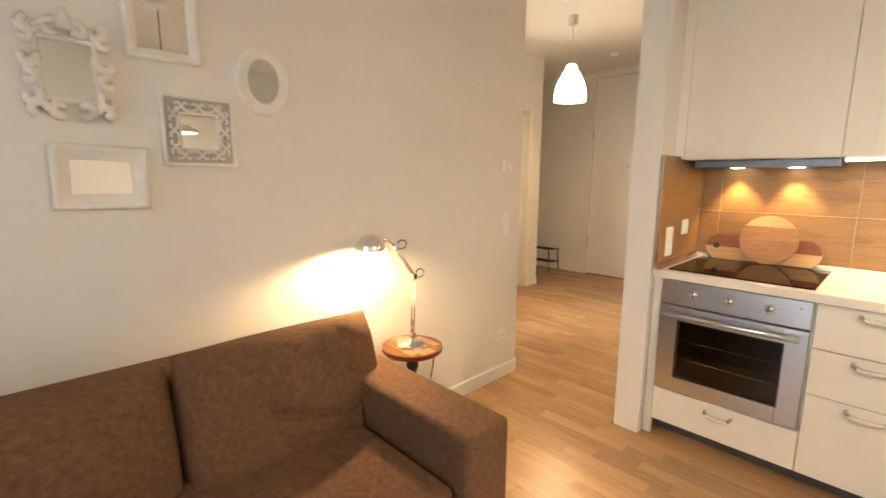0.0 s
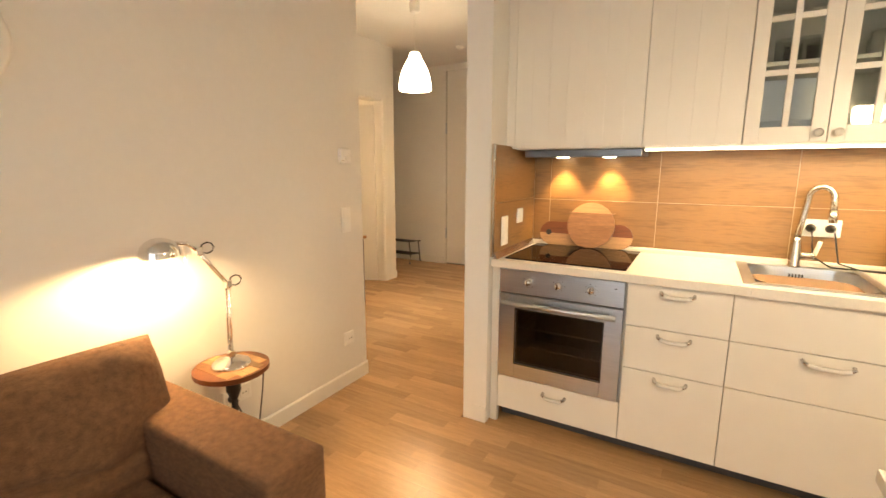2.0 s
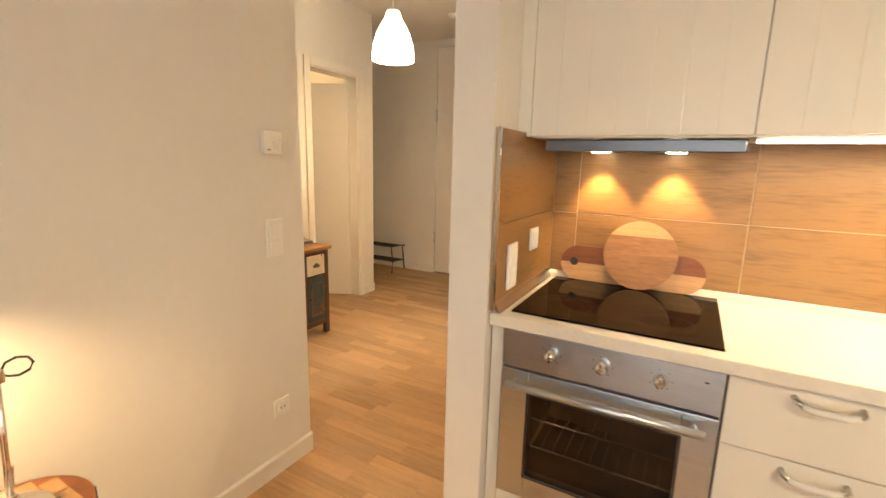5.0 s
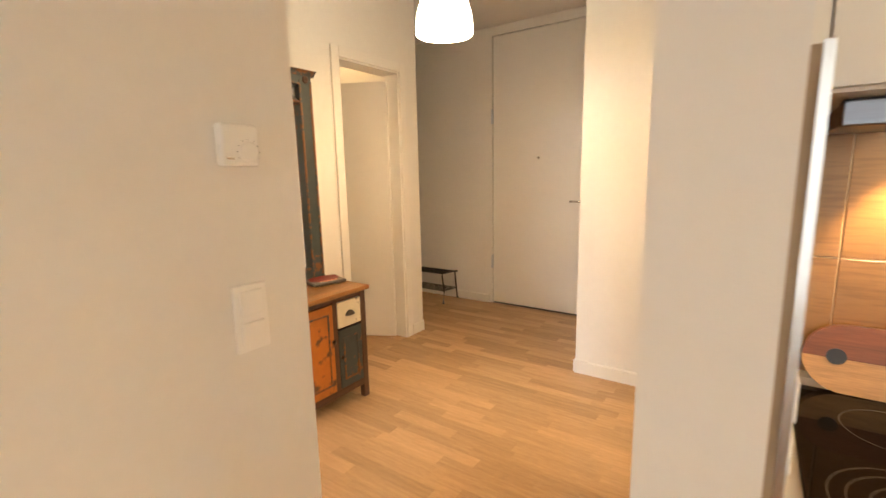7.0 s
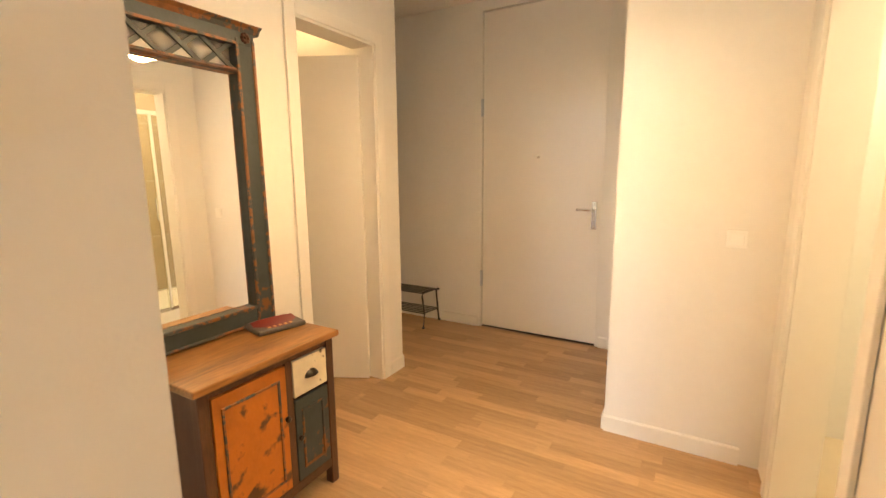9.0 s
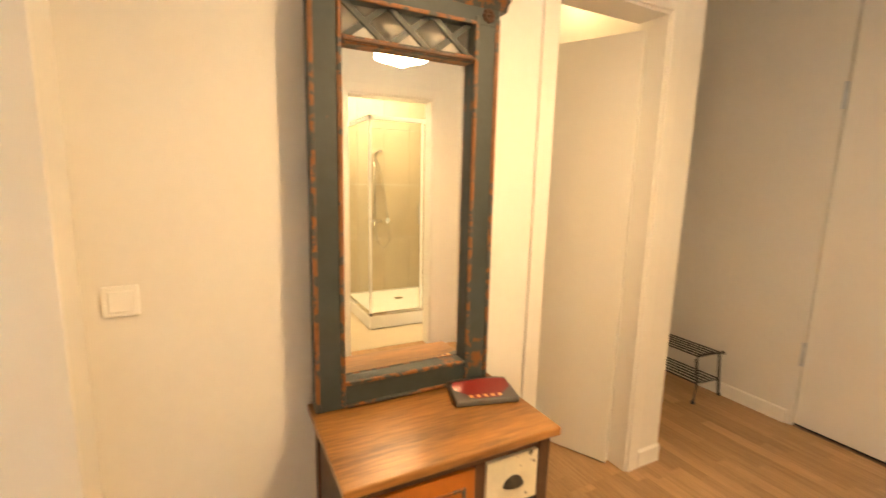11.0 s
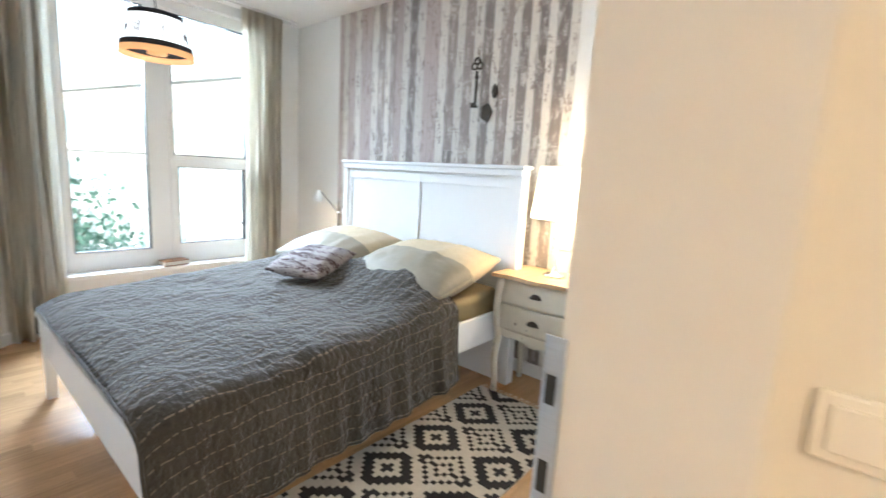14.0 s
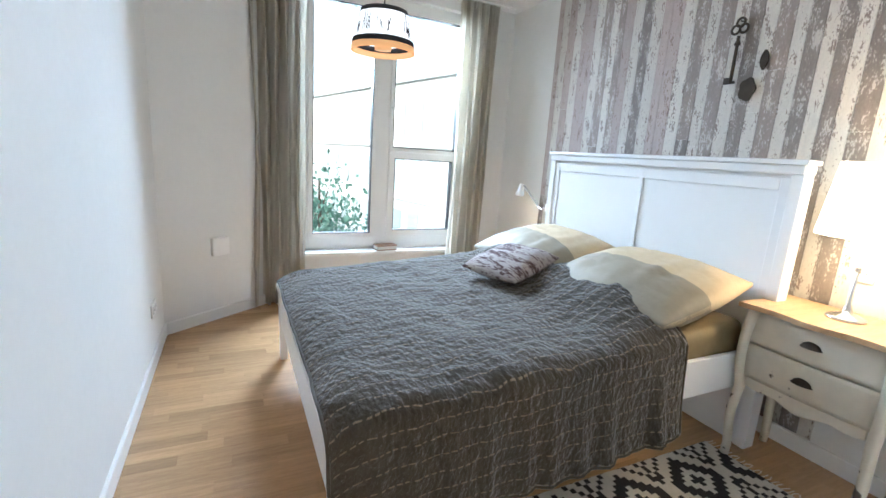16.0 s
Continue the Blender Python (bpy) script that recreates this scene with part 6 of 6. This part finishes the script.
def front_panel(z0, z1, x0, x1, n=8):
    def f(u, v):
        z = z0 + (z1 - z0) * v
        return (x0 - bulge(z) * 0.5 + (x1 - x0 + bulge(z)) * u, -ND - bulge(z) - 0.012 * math.sin(u * math.pi), z)
    return sheet(10, n, f)


bm = bmesh.new()
levels = [0.415 + (NH - 0.415) * k / 10 for k in range(11)]
rings = []
for z in levels:
    b = bulge(z)
    rings.append([bm.verts.new(p) for p in ((0.02 - b * 0.6, -0.01, z), (NW - 0.02 + b * 0.6, -0.01, z), (NW - 0.02 + b * 0.6, -ND + 0.02 - b, z), (0.02 - b * 0.6, -ND + 0.02 - b, z))])
for A, B in zip(rings, rings[1:]):
    for k in range(4):
        bm.faces.new((A[k], A[(k + 1) % 4], B[(k + 1) % 4], B[k]))
bm.faces.new(rings[0][::-1])
bm.faces.new(rings[-1])
part("carcass", bm, "ns_paint", ns, "", False)
for z0, z1 in ((0.592, 0.738), (0.426, 0.586)):
    d = part("drawer", front_panel(z0, z1, 0.045, NW - 0.045), "ns_paint", ns, "rubbed white drawer front", True)
    so = d.modifiers.new("thickness", "SOLIDIFY")
    so.thickness = 0.014
    zc = (z0 + z1) / 2 + 0.004
    cup_pull(d, NW / 2, -ND - bulge(zc) - 0.012, zc, 0.085)
ap = [(0.05 + (NW - 0.10) * k / 24, 0.424) for k in range(25)] + [(NW - 0.05 - (NW - 0.10) * k / 24, 0.388 - 0.034 * math.exp(-((k - 12) / 4.2) ** 2) - 0.012 * math.exp(-((abs(k - 12) - 9) / 2.5) ** 2)) for k in range(25)]
part("apron", extrude_outline(ap, 0.014, "y"), "ns_paint", ns, "scalloped apron", m=pose(0, -ND - 0.012, 0))
for sx, x in ((-1, 0.03), (1, NW - 0.03)):
    for sy, y in ((-1, -ND + 0.005), (1, -0.035)):
        pts = []
        for k in range(13):
            z = NH - 0.01 - (NH - 0.01) * k / 12
            s_ = (1 - z / NH)
            off = bulge(z) if z > 0.36 else 0.012 * math.sin((0.36 - z) / 0.36 * math.pi * 1.6) + 0.020 * (0.36 - z) / 0.36
            pts.append((x + sx * off * 0.6, y + (off * sy if sy < 0 else off * 0.2), z))
        part("leg", tube(pts[::-1], 0.018, 10, taper=0.026), "ns_paint", ns, "", True)
tp_ = []
for k in range(41):
    u = k / 40
    tp_.append((-0.02 + (NW + 0.04) * u, -ND - 0.045 - 0.016 * math.sin(u * math.pi) - 0.010 * math.cos(u * 4 * math.pi)))
tp_ += [(NW + 0.02, -0.002), (-0.02, -0.002)]
part("top", extrude_outline(tp_, 0.022, "z"), "ns_top", ns, "pale brown wooden top", m=pose(0, 0, NH))

bl2 = thing("table_lamp", pose(-4.875, 1.375, 0.7675), "table lamp with metal stem and cream shade, lit", "lamp")
part("base", lathe([(0.0001, 0), (0.068, 0), (0.068, 0.008), (0.05, 0.018), (0.022, 0.024), (0.014, 0.05), (0.0075, 0.07), (0.0065, 0.36), (0.0001, 0.36)], 32), "nickel", bl2, smooth=True)
part("knuckle", lathe([(0.006, 0.20), (0.011, 0.205), (0.011, 0.225), (0.006, 0.23)], 16), "nickel", bl2)
part("shade", lathe([(0.168, 0.345), (0.132, 0.64), (0.129, 0.64), (0.165, 0.345)], 40, cap=False), "shade", bl2, "glowing cream drum shade", True)
part("bulb", lathe([(0.0001, 0.50), (0.022, 0.49), (0.03, 0.45), (0.016, 0.40), (0.0001, 0.38)], 16), "bulb", bl2, smooth=True)

socket(pose(-5.0765, 1.325, 0.94, 0, 0, 90), 1, "white wall socket behind the bedside lamp")
rl = thing("reading_lamp", I, "small white reading lamp clamped to the headboard", "lamp")
part("clamp", box(-4.90, -4.84, -0.645, -0.60, 0.94, 1.0, 0.005), "plastic", rl)
part("arm", tube([(-4.87, -0.645, 0.97), (-4.875, -0.74, 0.945), (-4.885, -1.02, 1.115)], 0.008, 8), "nickel", rl, smooth=True)
part("head", lathe([(0.016, 0.10), (0.022, 0.09), (0.028, 0.05), (0.040, 0.0), (0.037, 0.0), (0.020, 0.085), (0.0001, 0.09)], 24, cap=False), "plastic", rl, "", True, pose(-4.885, -1.075, 1.030, -14, 0, 0))

# pendant with pierced drum shade
pd = thing("bedroom_pendant_lamp", pose(-3.34, -0.28, 0), "drum pendant lamp with black bands and lace cover", "lamp")
# white fabric emits as if daylit; no lamp burns inside
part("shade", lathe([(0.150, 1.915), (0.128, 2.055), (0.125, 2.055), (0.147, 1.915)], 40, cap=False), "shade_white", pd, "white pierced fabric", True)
part("lower_band", lathe([(0.172, 1.888), (0.167, 1.916), (0.151, 1.918), (0.156, 1.888)], 40, cap=False), "black_band", pd, "black band", True)
part("rim", lathe([(0.175, 1.858), (0.173, 1.8875), (0.158, 1.8875), (0.160, 1.858)], 40, cap=False), "shade_orange", pd, "copper-coloured rim", True)
part("upper_band", lathe([(0.132, 2.045), (0.127, 2.068), (0.122, 2.068), (0.128, 2.045)], 40, cap=False), "black_band", pd, "black band", True)
part("socket", lathe([(0.0001, 1.87), (0.045, 1.87), (0.05, 1.92), (0.03, 1.98), (0.018, 2.06), (0.0001, 2.06)], 20), "shade_orange", pd, "copper lamp holder", True)
rs = random.Random(8)
for k in range(46):
    a = rs.uniform(0, 6.283)
    z0 = rs.uniform(1.93, 1.95)
    z1 = z0 + rs.uniform(0.03, 0.11)
    da = rs.uniform(-0.15, 0.15)
    r = lambda z: 0.1505 - (z - 1.915) * 0.157
    part("lace_line", tube([(r(z0) * math.cos(a), r(z0) * math.sin(a), z0), (r(z1) * math.cos(a + da), r(z1) * math.sin(a + da), z1)], 0.0022, 4), "black_band", pd)
for k in range(3):
    a = k * 2.094
    part("strut", tube([(0.125 * math.cos(a), 0.125 * math.sin(a), 2.06), (0.01 * math.cos(a), 0.01 * math.sin(a), 2.10)], 0.003, 6), "iron", pd)
part("cord", tube([(0, 0, 2.06), (0, 0, 2.12), (0.03, 0.0, 2.35), (0, 0, H)], 0.004, 6), "iron", pd)


# rug with a stepped diamond weave
def rug_material():
    m = mat("woven_rug", (0.50, 0.45, 0.37), 0.95, var=0.12, scale=120, bump=0.3, bscale=260)
    t = m.node_tree
    b = t.nodes["Principled BSDF"]
    co = t.nodes.new("ShaderNodeTexCoord")
    sep = t.nodes.new("ShaderNodeSeparateXYZ")
    t.links.new(co.outputs["Object"], sep.inputs[0])

    def mth(op, a, b_=None):
        n = t.nodes.new("ShaderNodeMath")
        n.operation = op
        for i, v in enumerate((a, b_)):
            if isinstance(v, (int, float)):
                n.inputs[i].default_value = v
            elif v is not None:
                t.links.new(v, n.inputs[i])
        return n.outputs[0]

    def tri(v, period, q):
        stepped = mth("MULTIPLY", mth("FLOOR", mth("DIVIDE", v, q)), q)
        return mth("MULTIPLY", mth("ABSOLUTE", mth("SUBTRACT", mth("FRACT", mth("DIVIDE", stepped, period)), 0.5)), 2.0)
    d = mth("ADD", tri(mth("ADD", sep.outputs[0], 4.06), 0.336, 0.024), tri(mth("SUBTRACT", sep.outputs[1], 1.20), 0.384, 0.024))
    gap = mth("ABSOLUTE", mth("SUBTRACT", d, 1.0))
    fine_ = mth("MULTIPLY", mth("GREATER_THAN", mth("FRACT", mth("ADD", mth("MULTIPLY", d, 2.5), 0.05)), 0.5), mth("GREATER_THAN", gap, 0.14))
    ring_ = mth("MULTIPLY", mth("GREATER_THAN", gap, 0.16), mth("LESS_THAN", gap, 0.56))
    big_ = mth("MULTIPLY", mth("GREATER_THAN", d, 1.0), mth("MAXIMUM", ring_, mth("GREATER_THAN", gap, 0.78)))
    inner = mth("LESS_THAN", d, 1.0)
    dark_ = mth("MAXIMUM", big_, mth("MULTIPLY", inner, fine_))
    mx = t.nodes.new("ShaderNodeMix")
    mx.data_type = "RGBA"
    src = b.inputs["Base Color"].links[0].from_socket
    t.links.new(dark_, mx.inputs["Factor"])
    t.links.new(src, mx.inputs["A"])
    mx.inputs["B"].default_value = (0.014, 0.012, 0.012, 1)
    t.links.new(mx.outputs["Result"], b.inputs["Base Color"])
    return m


M["rug"] = rug_material()
rg = thing("rug", pose(0, 0, 0), "black and cream woven rug with stepped diamonds", "rug")
part("weave", sheet(40, 14, lambda u, v: (-4.69 + 1.82 * u, 1.03 + 0.655 * v, 0.009 + 0.0015 * noise.noise(Vector((u * 9, v * 5, 0))))), "rug", rg, "", True)
part("underside", box(-4.688, -2.872, 1.032, 1.683, 0.0005, 0.006), "rope", rg)
for k in range(33):
    y = 1.035 + 0.65 * k / 32
    part("fringe", tube([(-4.69, y, 0.006), (-4.715, y + rs.uniform(-0.006, 0.006), 0.004), (-4.74, y + rs.uniform(-0.012, 0.012), 0.003)], 0.0025, 4), "rope", rg)

# iron key and lock plates on the papered wall
ky = thing("wall_key", pose(-5.072, 0.565, 1.945, 0, 0, 90), "large dark iron key hanging on the wall", "wall decoration")
part("shaft", tube([(0, -0.02, -0.13), (0.0, -0.02, 0.11)], 0.009, 8), "bronze", ky, smooth=True)
for x, z, r in ((-0.022, 0.145, 0.022), (0.022, 0.145, 0.022), (0, 0.178, 0.022)):
    part("bow_ring", tube([(x + r * math.cos(a), -0.02, z + r * math.sin(a)) for a in (k * math.pi / 8 for k in range(16))], 0.007, 6, close=True), "bronze", ky, smooth=True)
part("bit", box(-0.038, 0.0, -0.026, -0.014, -0.135, -0.10, 0.003), "bronze", ky)
part("bit", box(0.0, 0.022, -0.026, -0.014, -0.135, -0.12, 0.003), "bronze", ky)
part("collar", lathe([(0.012, 0.06), (0.016, 0.07), (0.012, 0.08)], 10, at=(0, -0.02, 0)), "bronze", ky)
part("nail", tube([(0, -0.024, 0.185), (0, 0.0, 0.185)], 0.004, 6), "bronze", ky)
pl2 = thing("lock_plate", pose(-5.072, 0.655, 1.775, 0, 0, 90), "oval dark iron escutcheon on the wall", "wall decoration", "lock plates")
part("plate", extrude_outline([(0.042 * math.cos(a) * (1 + 0.08 * math.cos(5 * a)), 0.058 * math.sin(a) * (1 + 0.08 * math.cos(5 * a))) for a in (k * math.pi / 20 for k in range(40))], -0.012, "y"), "bronze", pl2)
pl3 = thing("lock_plate", pose(-5.072, 0.715, 1.915, 0, 0, 90), "small dark iron keyhole plate on the wall", "wall decoration", "lock plates")
part("plate", extrude_outline([(0.016 * math.cos(a) * (1 + 0.3 * math.cos(2 * a)), 0.05 * math.sin(a)) for a in (k * math.pi / 16 for k in range(32))], -0.010, "y"), "bronze", pl3)

# ---- living room: table corner and chair beside the camera ----
tb = thing("dining_table", pose(0.51, 1.47, 0), "white dining table with square edges", "table")
part("tabletop", box(0, 1.2, -0.8, 0, 0.72, 0.75, 0.004), "bed_white", tb)
for x in (0.06, 1.09):
    for y in (-0.76, -0.11):
        part("leg", box(x, x + 0.05, y, y + 0.05, 0, 0.72, 0.003), "bed_white", tb)

ch = thing("dining_chair", pose(0.42, 1.02, 0), "black wooden dining chair pushed under the table", "chair")
part("seat", box(0.02, 0.42, -0.20, 0.20, 0.43, 0.46, 0.012), "dark", ch)
for y in (-0.18, 0.18):
    part("back_leg", tube([(-0.02, y, 0), (0.02, y, 0.44), (0.0, y, 0.82)], 0.016, 10), "dark", ch, smooth=True)
    part("front_leg", tube([(0.40, y, 0), (0.39, y, 0.43)], 0.016, 10), "dark", ch, smooth=True)
part("backrest", tube([(0.0, -0.19, 0.80), (-0.025, -0.08, 0.815), (-0.025, 0.08, 0.815), (0.0, 0.19, 0.80)], 0.024, 12), "dark", ch, smooth=True)
for y in (-0.08, 0.0, 0.08):
    part("spindle", tube([(0.03, y, 0.46), (-0.02, y, 0.81)], 0.008, 8), "dark", ch, smooth=True)

# ---- outside ----
structure("sky_backdrop", box(-120, 90, -130, -129, -12, 60), "sky_back", "pale overcast sky beyond the street", "backdrop")
structure("ground", box(-150, 150, -160, 120, -12.4, -12.0), "street", "grey street far below the window", "ground")
bd = thing("apartment_building", pose(-8.0, -46, -12, 0, 0, 102.5), "pale office building with rows of windows", "building")
BL, BH = 36.0, 17.6
part("wall", box(0, BL, -0.2, 14, 0, BH), "facade", bd)
part("roof", box(-0.3, BL + 0.3, -0.45, 14.3, BH, BH + 0.35), "roof", bd)
for fl in range(5):
    for k in range(18):
        x = 0.8 + k * 1.95
        part("window", box(x, x + 1.15, -0.26, -0.19, 1.0 + fl * 3.3, 3.1 + fl * 3.3), "facade_glass", bd)
    part("ledge", box(0, BL, -0.42, -0.2, 0.5 + fl * 3.3, 0.72 + fl * 3.3), "facade", bd)


def tree(m, h, r, seed, label):
    ob = thing("tree", m, label, "tree", "street trees")
    rs = random.Random(seed)
    bm = tube([(0, 0, 0), (0.1, 0.05, h * 0.4), (0.0, 0.1, h * 0.75), (0.05, 0, h * 0.95)], 0.22, 8, taper=0.05)
    tips = []
    for k in range(9):
        a, z = k * 2.4, h * (0.45 + 0.05 * k)
        tip = Vector((r * 0.75 * math.cos(a), r * 0.75 * math.sin(a), z + h * 0.12))
        tube([(0.05, 0.05, z), tip * 0.55 + Vector((0, 0, z * 0.45)), tip], 0.07, 6, bm, taper=0.015)
        tips.append(tip)
    part("trunk", bm, "bark", ob, "", True)
    verts, faces = [], []
    for k in range(2600):
        c = rs.choice(tips)
        p = Vector((rs.gauss(0, 1), rs.gauss(0, 1), rs.gauss(0, 0.8))) * r * 0.33 + c * rs.uniform(0.7, 1.05)
        q = Euler((rs.uniform(0, 6), rs.uniform(0, 6), rs.uniform(0, 6))).to_matrix()
        s_ = rs.uniform(0.09, 0.20)
        n = len(verts)
        verts += [p + q @ Vector(v) * s_ for v in ((-1, 0, 0), (0, -0.6, 0.1), (1, 0, 0), (0, 0.6, 0.1))]
        faces.append((n, n + 1, n + 2, n + 3))
    me = bpy.data.meshes.new("crown")
    me.from_pydata(verts, [], faces)
    me.materials.append(M["leaf"])
    c = new("crown", me)
    c.parent = ob
    return ob


tree(pose(-6.9, -23.0, -12), 12.2, 2.5, 1, "leafy green street tree below the window")
tree(pose(-5.4, -31.0, -12), 10.2, 2.4, 2, "leafy green street tree further along the street")
tree(pose(-8.2, -34.0, -12), 9.2, 2.0, 3, "small green street tree by the building")
for k, (x, y, c) in enumerate(((-8.4, -27.5, "grey"), (-7.9, -31.5, "china"), (-7.4, -36, "dark"))):
    car = thing("parked_car", pose(x, y, -12, 0, 0, 100), "parked car on the street below", "car", "parked cars")
    bm = box(-2.1, 2.1, -0.85, 0.85, 0.3, 0.85, 0.12, 3)
    box(-1.2, 1.4, -0.75, 0.75, 0.85, 1.42, 0.22, 3, bm=bm)
    part("body", bm, c, car, "", True)
    for xx in (-1.35, 1.35):
        for yy in (-0.8, 0.8):
            part("wheel", tube([(xx, yy - 0.1, 0.32), (xx, yy + 0.1, 0.32)], 0.32, 16), "dark", car)

# ---- pieces: wallpaper planks, wall tiles, floor strips ----
WP = [mat("plank_white", (0.62, 0.58, 0.52), 0.8, var=0.14, scale=60, second=(0.24, 0.19, 0.165), spots=0.545, ease=0.04, stretch=(3, 3, 1), rand=0.06, bump=0.05),
      mat("plank_taupe", (0.30, 0.25, 0.22), 0.8, var=0.2, scale=55, second=(0.55, 0.50, 0.45), spots=0.54, ease=0.04, stretch=(3, 3, 1), rand=0.10, bump=0.05),
      mat("plank_grey", (0.22, 0.19, 0.17), 0.8, var=0.25, scale=60, second=(0.50, 0.46, 0.42), spots=0.54, ease=0.04, stretch=(3, 3, 1), rand=0.12, bump=0.05),
      mat("plank_rose", (0.46, 0.38, 0.345), 0.8, var=0.15, scale=50, second=(0.25, 0.18, 0.155), spots=0.56, ease=0.04, stretch=(3, 3, 1), rand=0.08, bump=0.05)]
for k, m_ in enumerate(WP):
    M["plank%d" % k] = m_
wp = thing("wallpaper", I, "wallpaper of weathered white and taupe planks", "wallpaper", kind="structure")
rs = random.Random(14)
y, prev = -1.03, 0
while y < 1.27:
    w = rs.choice((0.062, 0.072, 0.085, 0.078))
    y1 = min(y + w, 1.285)
    k = rs.choice((0, 0, 0, 0, 3)) if prev else rs.choice((1, 2, 3, 1, 2))
    prev = k
    z0, cuts = 0.088, sorted(rs.uniform(0.5, 2.5) for _ in range(rs.choice((1, 2))))
    for z1 in (*cuts, H - 0.001):
        if z1 - z0 > 0.1:
            kk = k if rs.random() < 0.7 else (rs.choice((1, 2, 3)) if k else 0)
            part("plank", box(-5.080, -5.0765, y + 0.0012, y1 - 0.0012, z0, z1 - 0.0015), "plank%d" % kk, wp)
            z0 = z1
    y = y1

sp = thing("splashback", I, "wood-look porcelain splashback tiles", "tiles", kind="structure")
part("grout_bed", box(-0.716, 1.60, 2.9762, 2.989, 0.90, 1.447), "grout", sp)
for z0, z1 in ((0.905, 1.158), (1.161, 1.44)):
    for x0, x1 in ((-0.7135, -0.617), (-0.614, -0.0385), (-0.0355, 0.5405), (0.5435, 1.12), (1.123, 1.60)):
        part("tile", box(x0, x1, 2.9745, 2.982, z0, z1, 0.0008, 1), "tile", sp)
part("side_bed", box(-0.80, -0.7205, 2.372, 2.981, 0.90, 1.452), "grout", sp)
for z0, z1 in ((0.905, 1.166), (1.169, 1.450)):
    part("tile", box(-0.7205, -0.715, 2.378, 2.973, z0, z1, 0.0008, 1), "tile", sp)
part("edge_trim", box(-0.7225, -0.7135, 2.366, 2.3775, 0.90, 1.454), "nickel", sp, "metal edge strip")

fl = bpy.data.objects["floor"]
SW = 0.071
rs = random.Random(31)
near, rest = [], []
for x0, x1, y0, y1 in ((-1.665, 2.75, -2.6, 2.34), (-0.86, 2.75, 2.34, 2.99), (-5.08, -2.12, -1.72, 2.34), (-3.06, -0.86, 2.34, 4.65), (-4.40, -1.67, 4.65, 5.805), (-4.45, -3.06, 2.52, 4.64)):
    j0, j1 = math.floor(y0 / SW), math.ceil(y1 / SW)
    for j in range(j0, j1):
        a, b = max(y0, j * SW), min(y1, (j + 1) * SW)
        x = x0 - rs.uniform(0, 0.4)
        while x < x1:
            l = rs.uniform(0.28, 0.62)
            p, q = max(x0, x), min(x1, x + l)
            if q - p > 0.02 and b - a > 0.01:
                (near if -3.0 < p < -1.0 and 2.0 < a < 4.7 or -1.6 < p < 0.2 and 1.6 < a < 2.4 else rest).append((p, q, a, b))
            x += l
rest += near[300:]
for p, q, a, b in near[:300]:
    part("floor_strip", box(p + 0.0002, q - 0.0002, a + 0.0002, b - 0.0002, -0.0099, 0.0), "floor", fl)
bm = bmesh.new()
for p, q, a, b in rest:
    box(p + 0.0002, q - 0.0002, a + 0.0002, b - 0.0002, -0.0099, 0.0, bm=bm)
tagged(part("floor_strips", bm, "floor_rest", fl), kind="stuff")
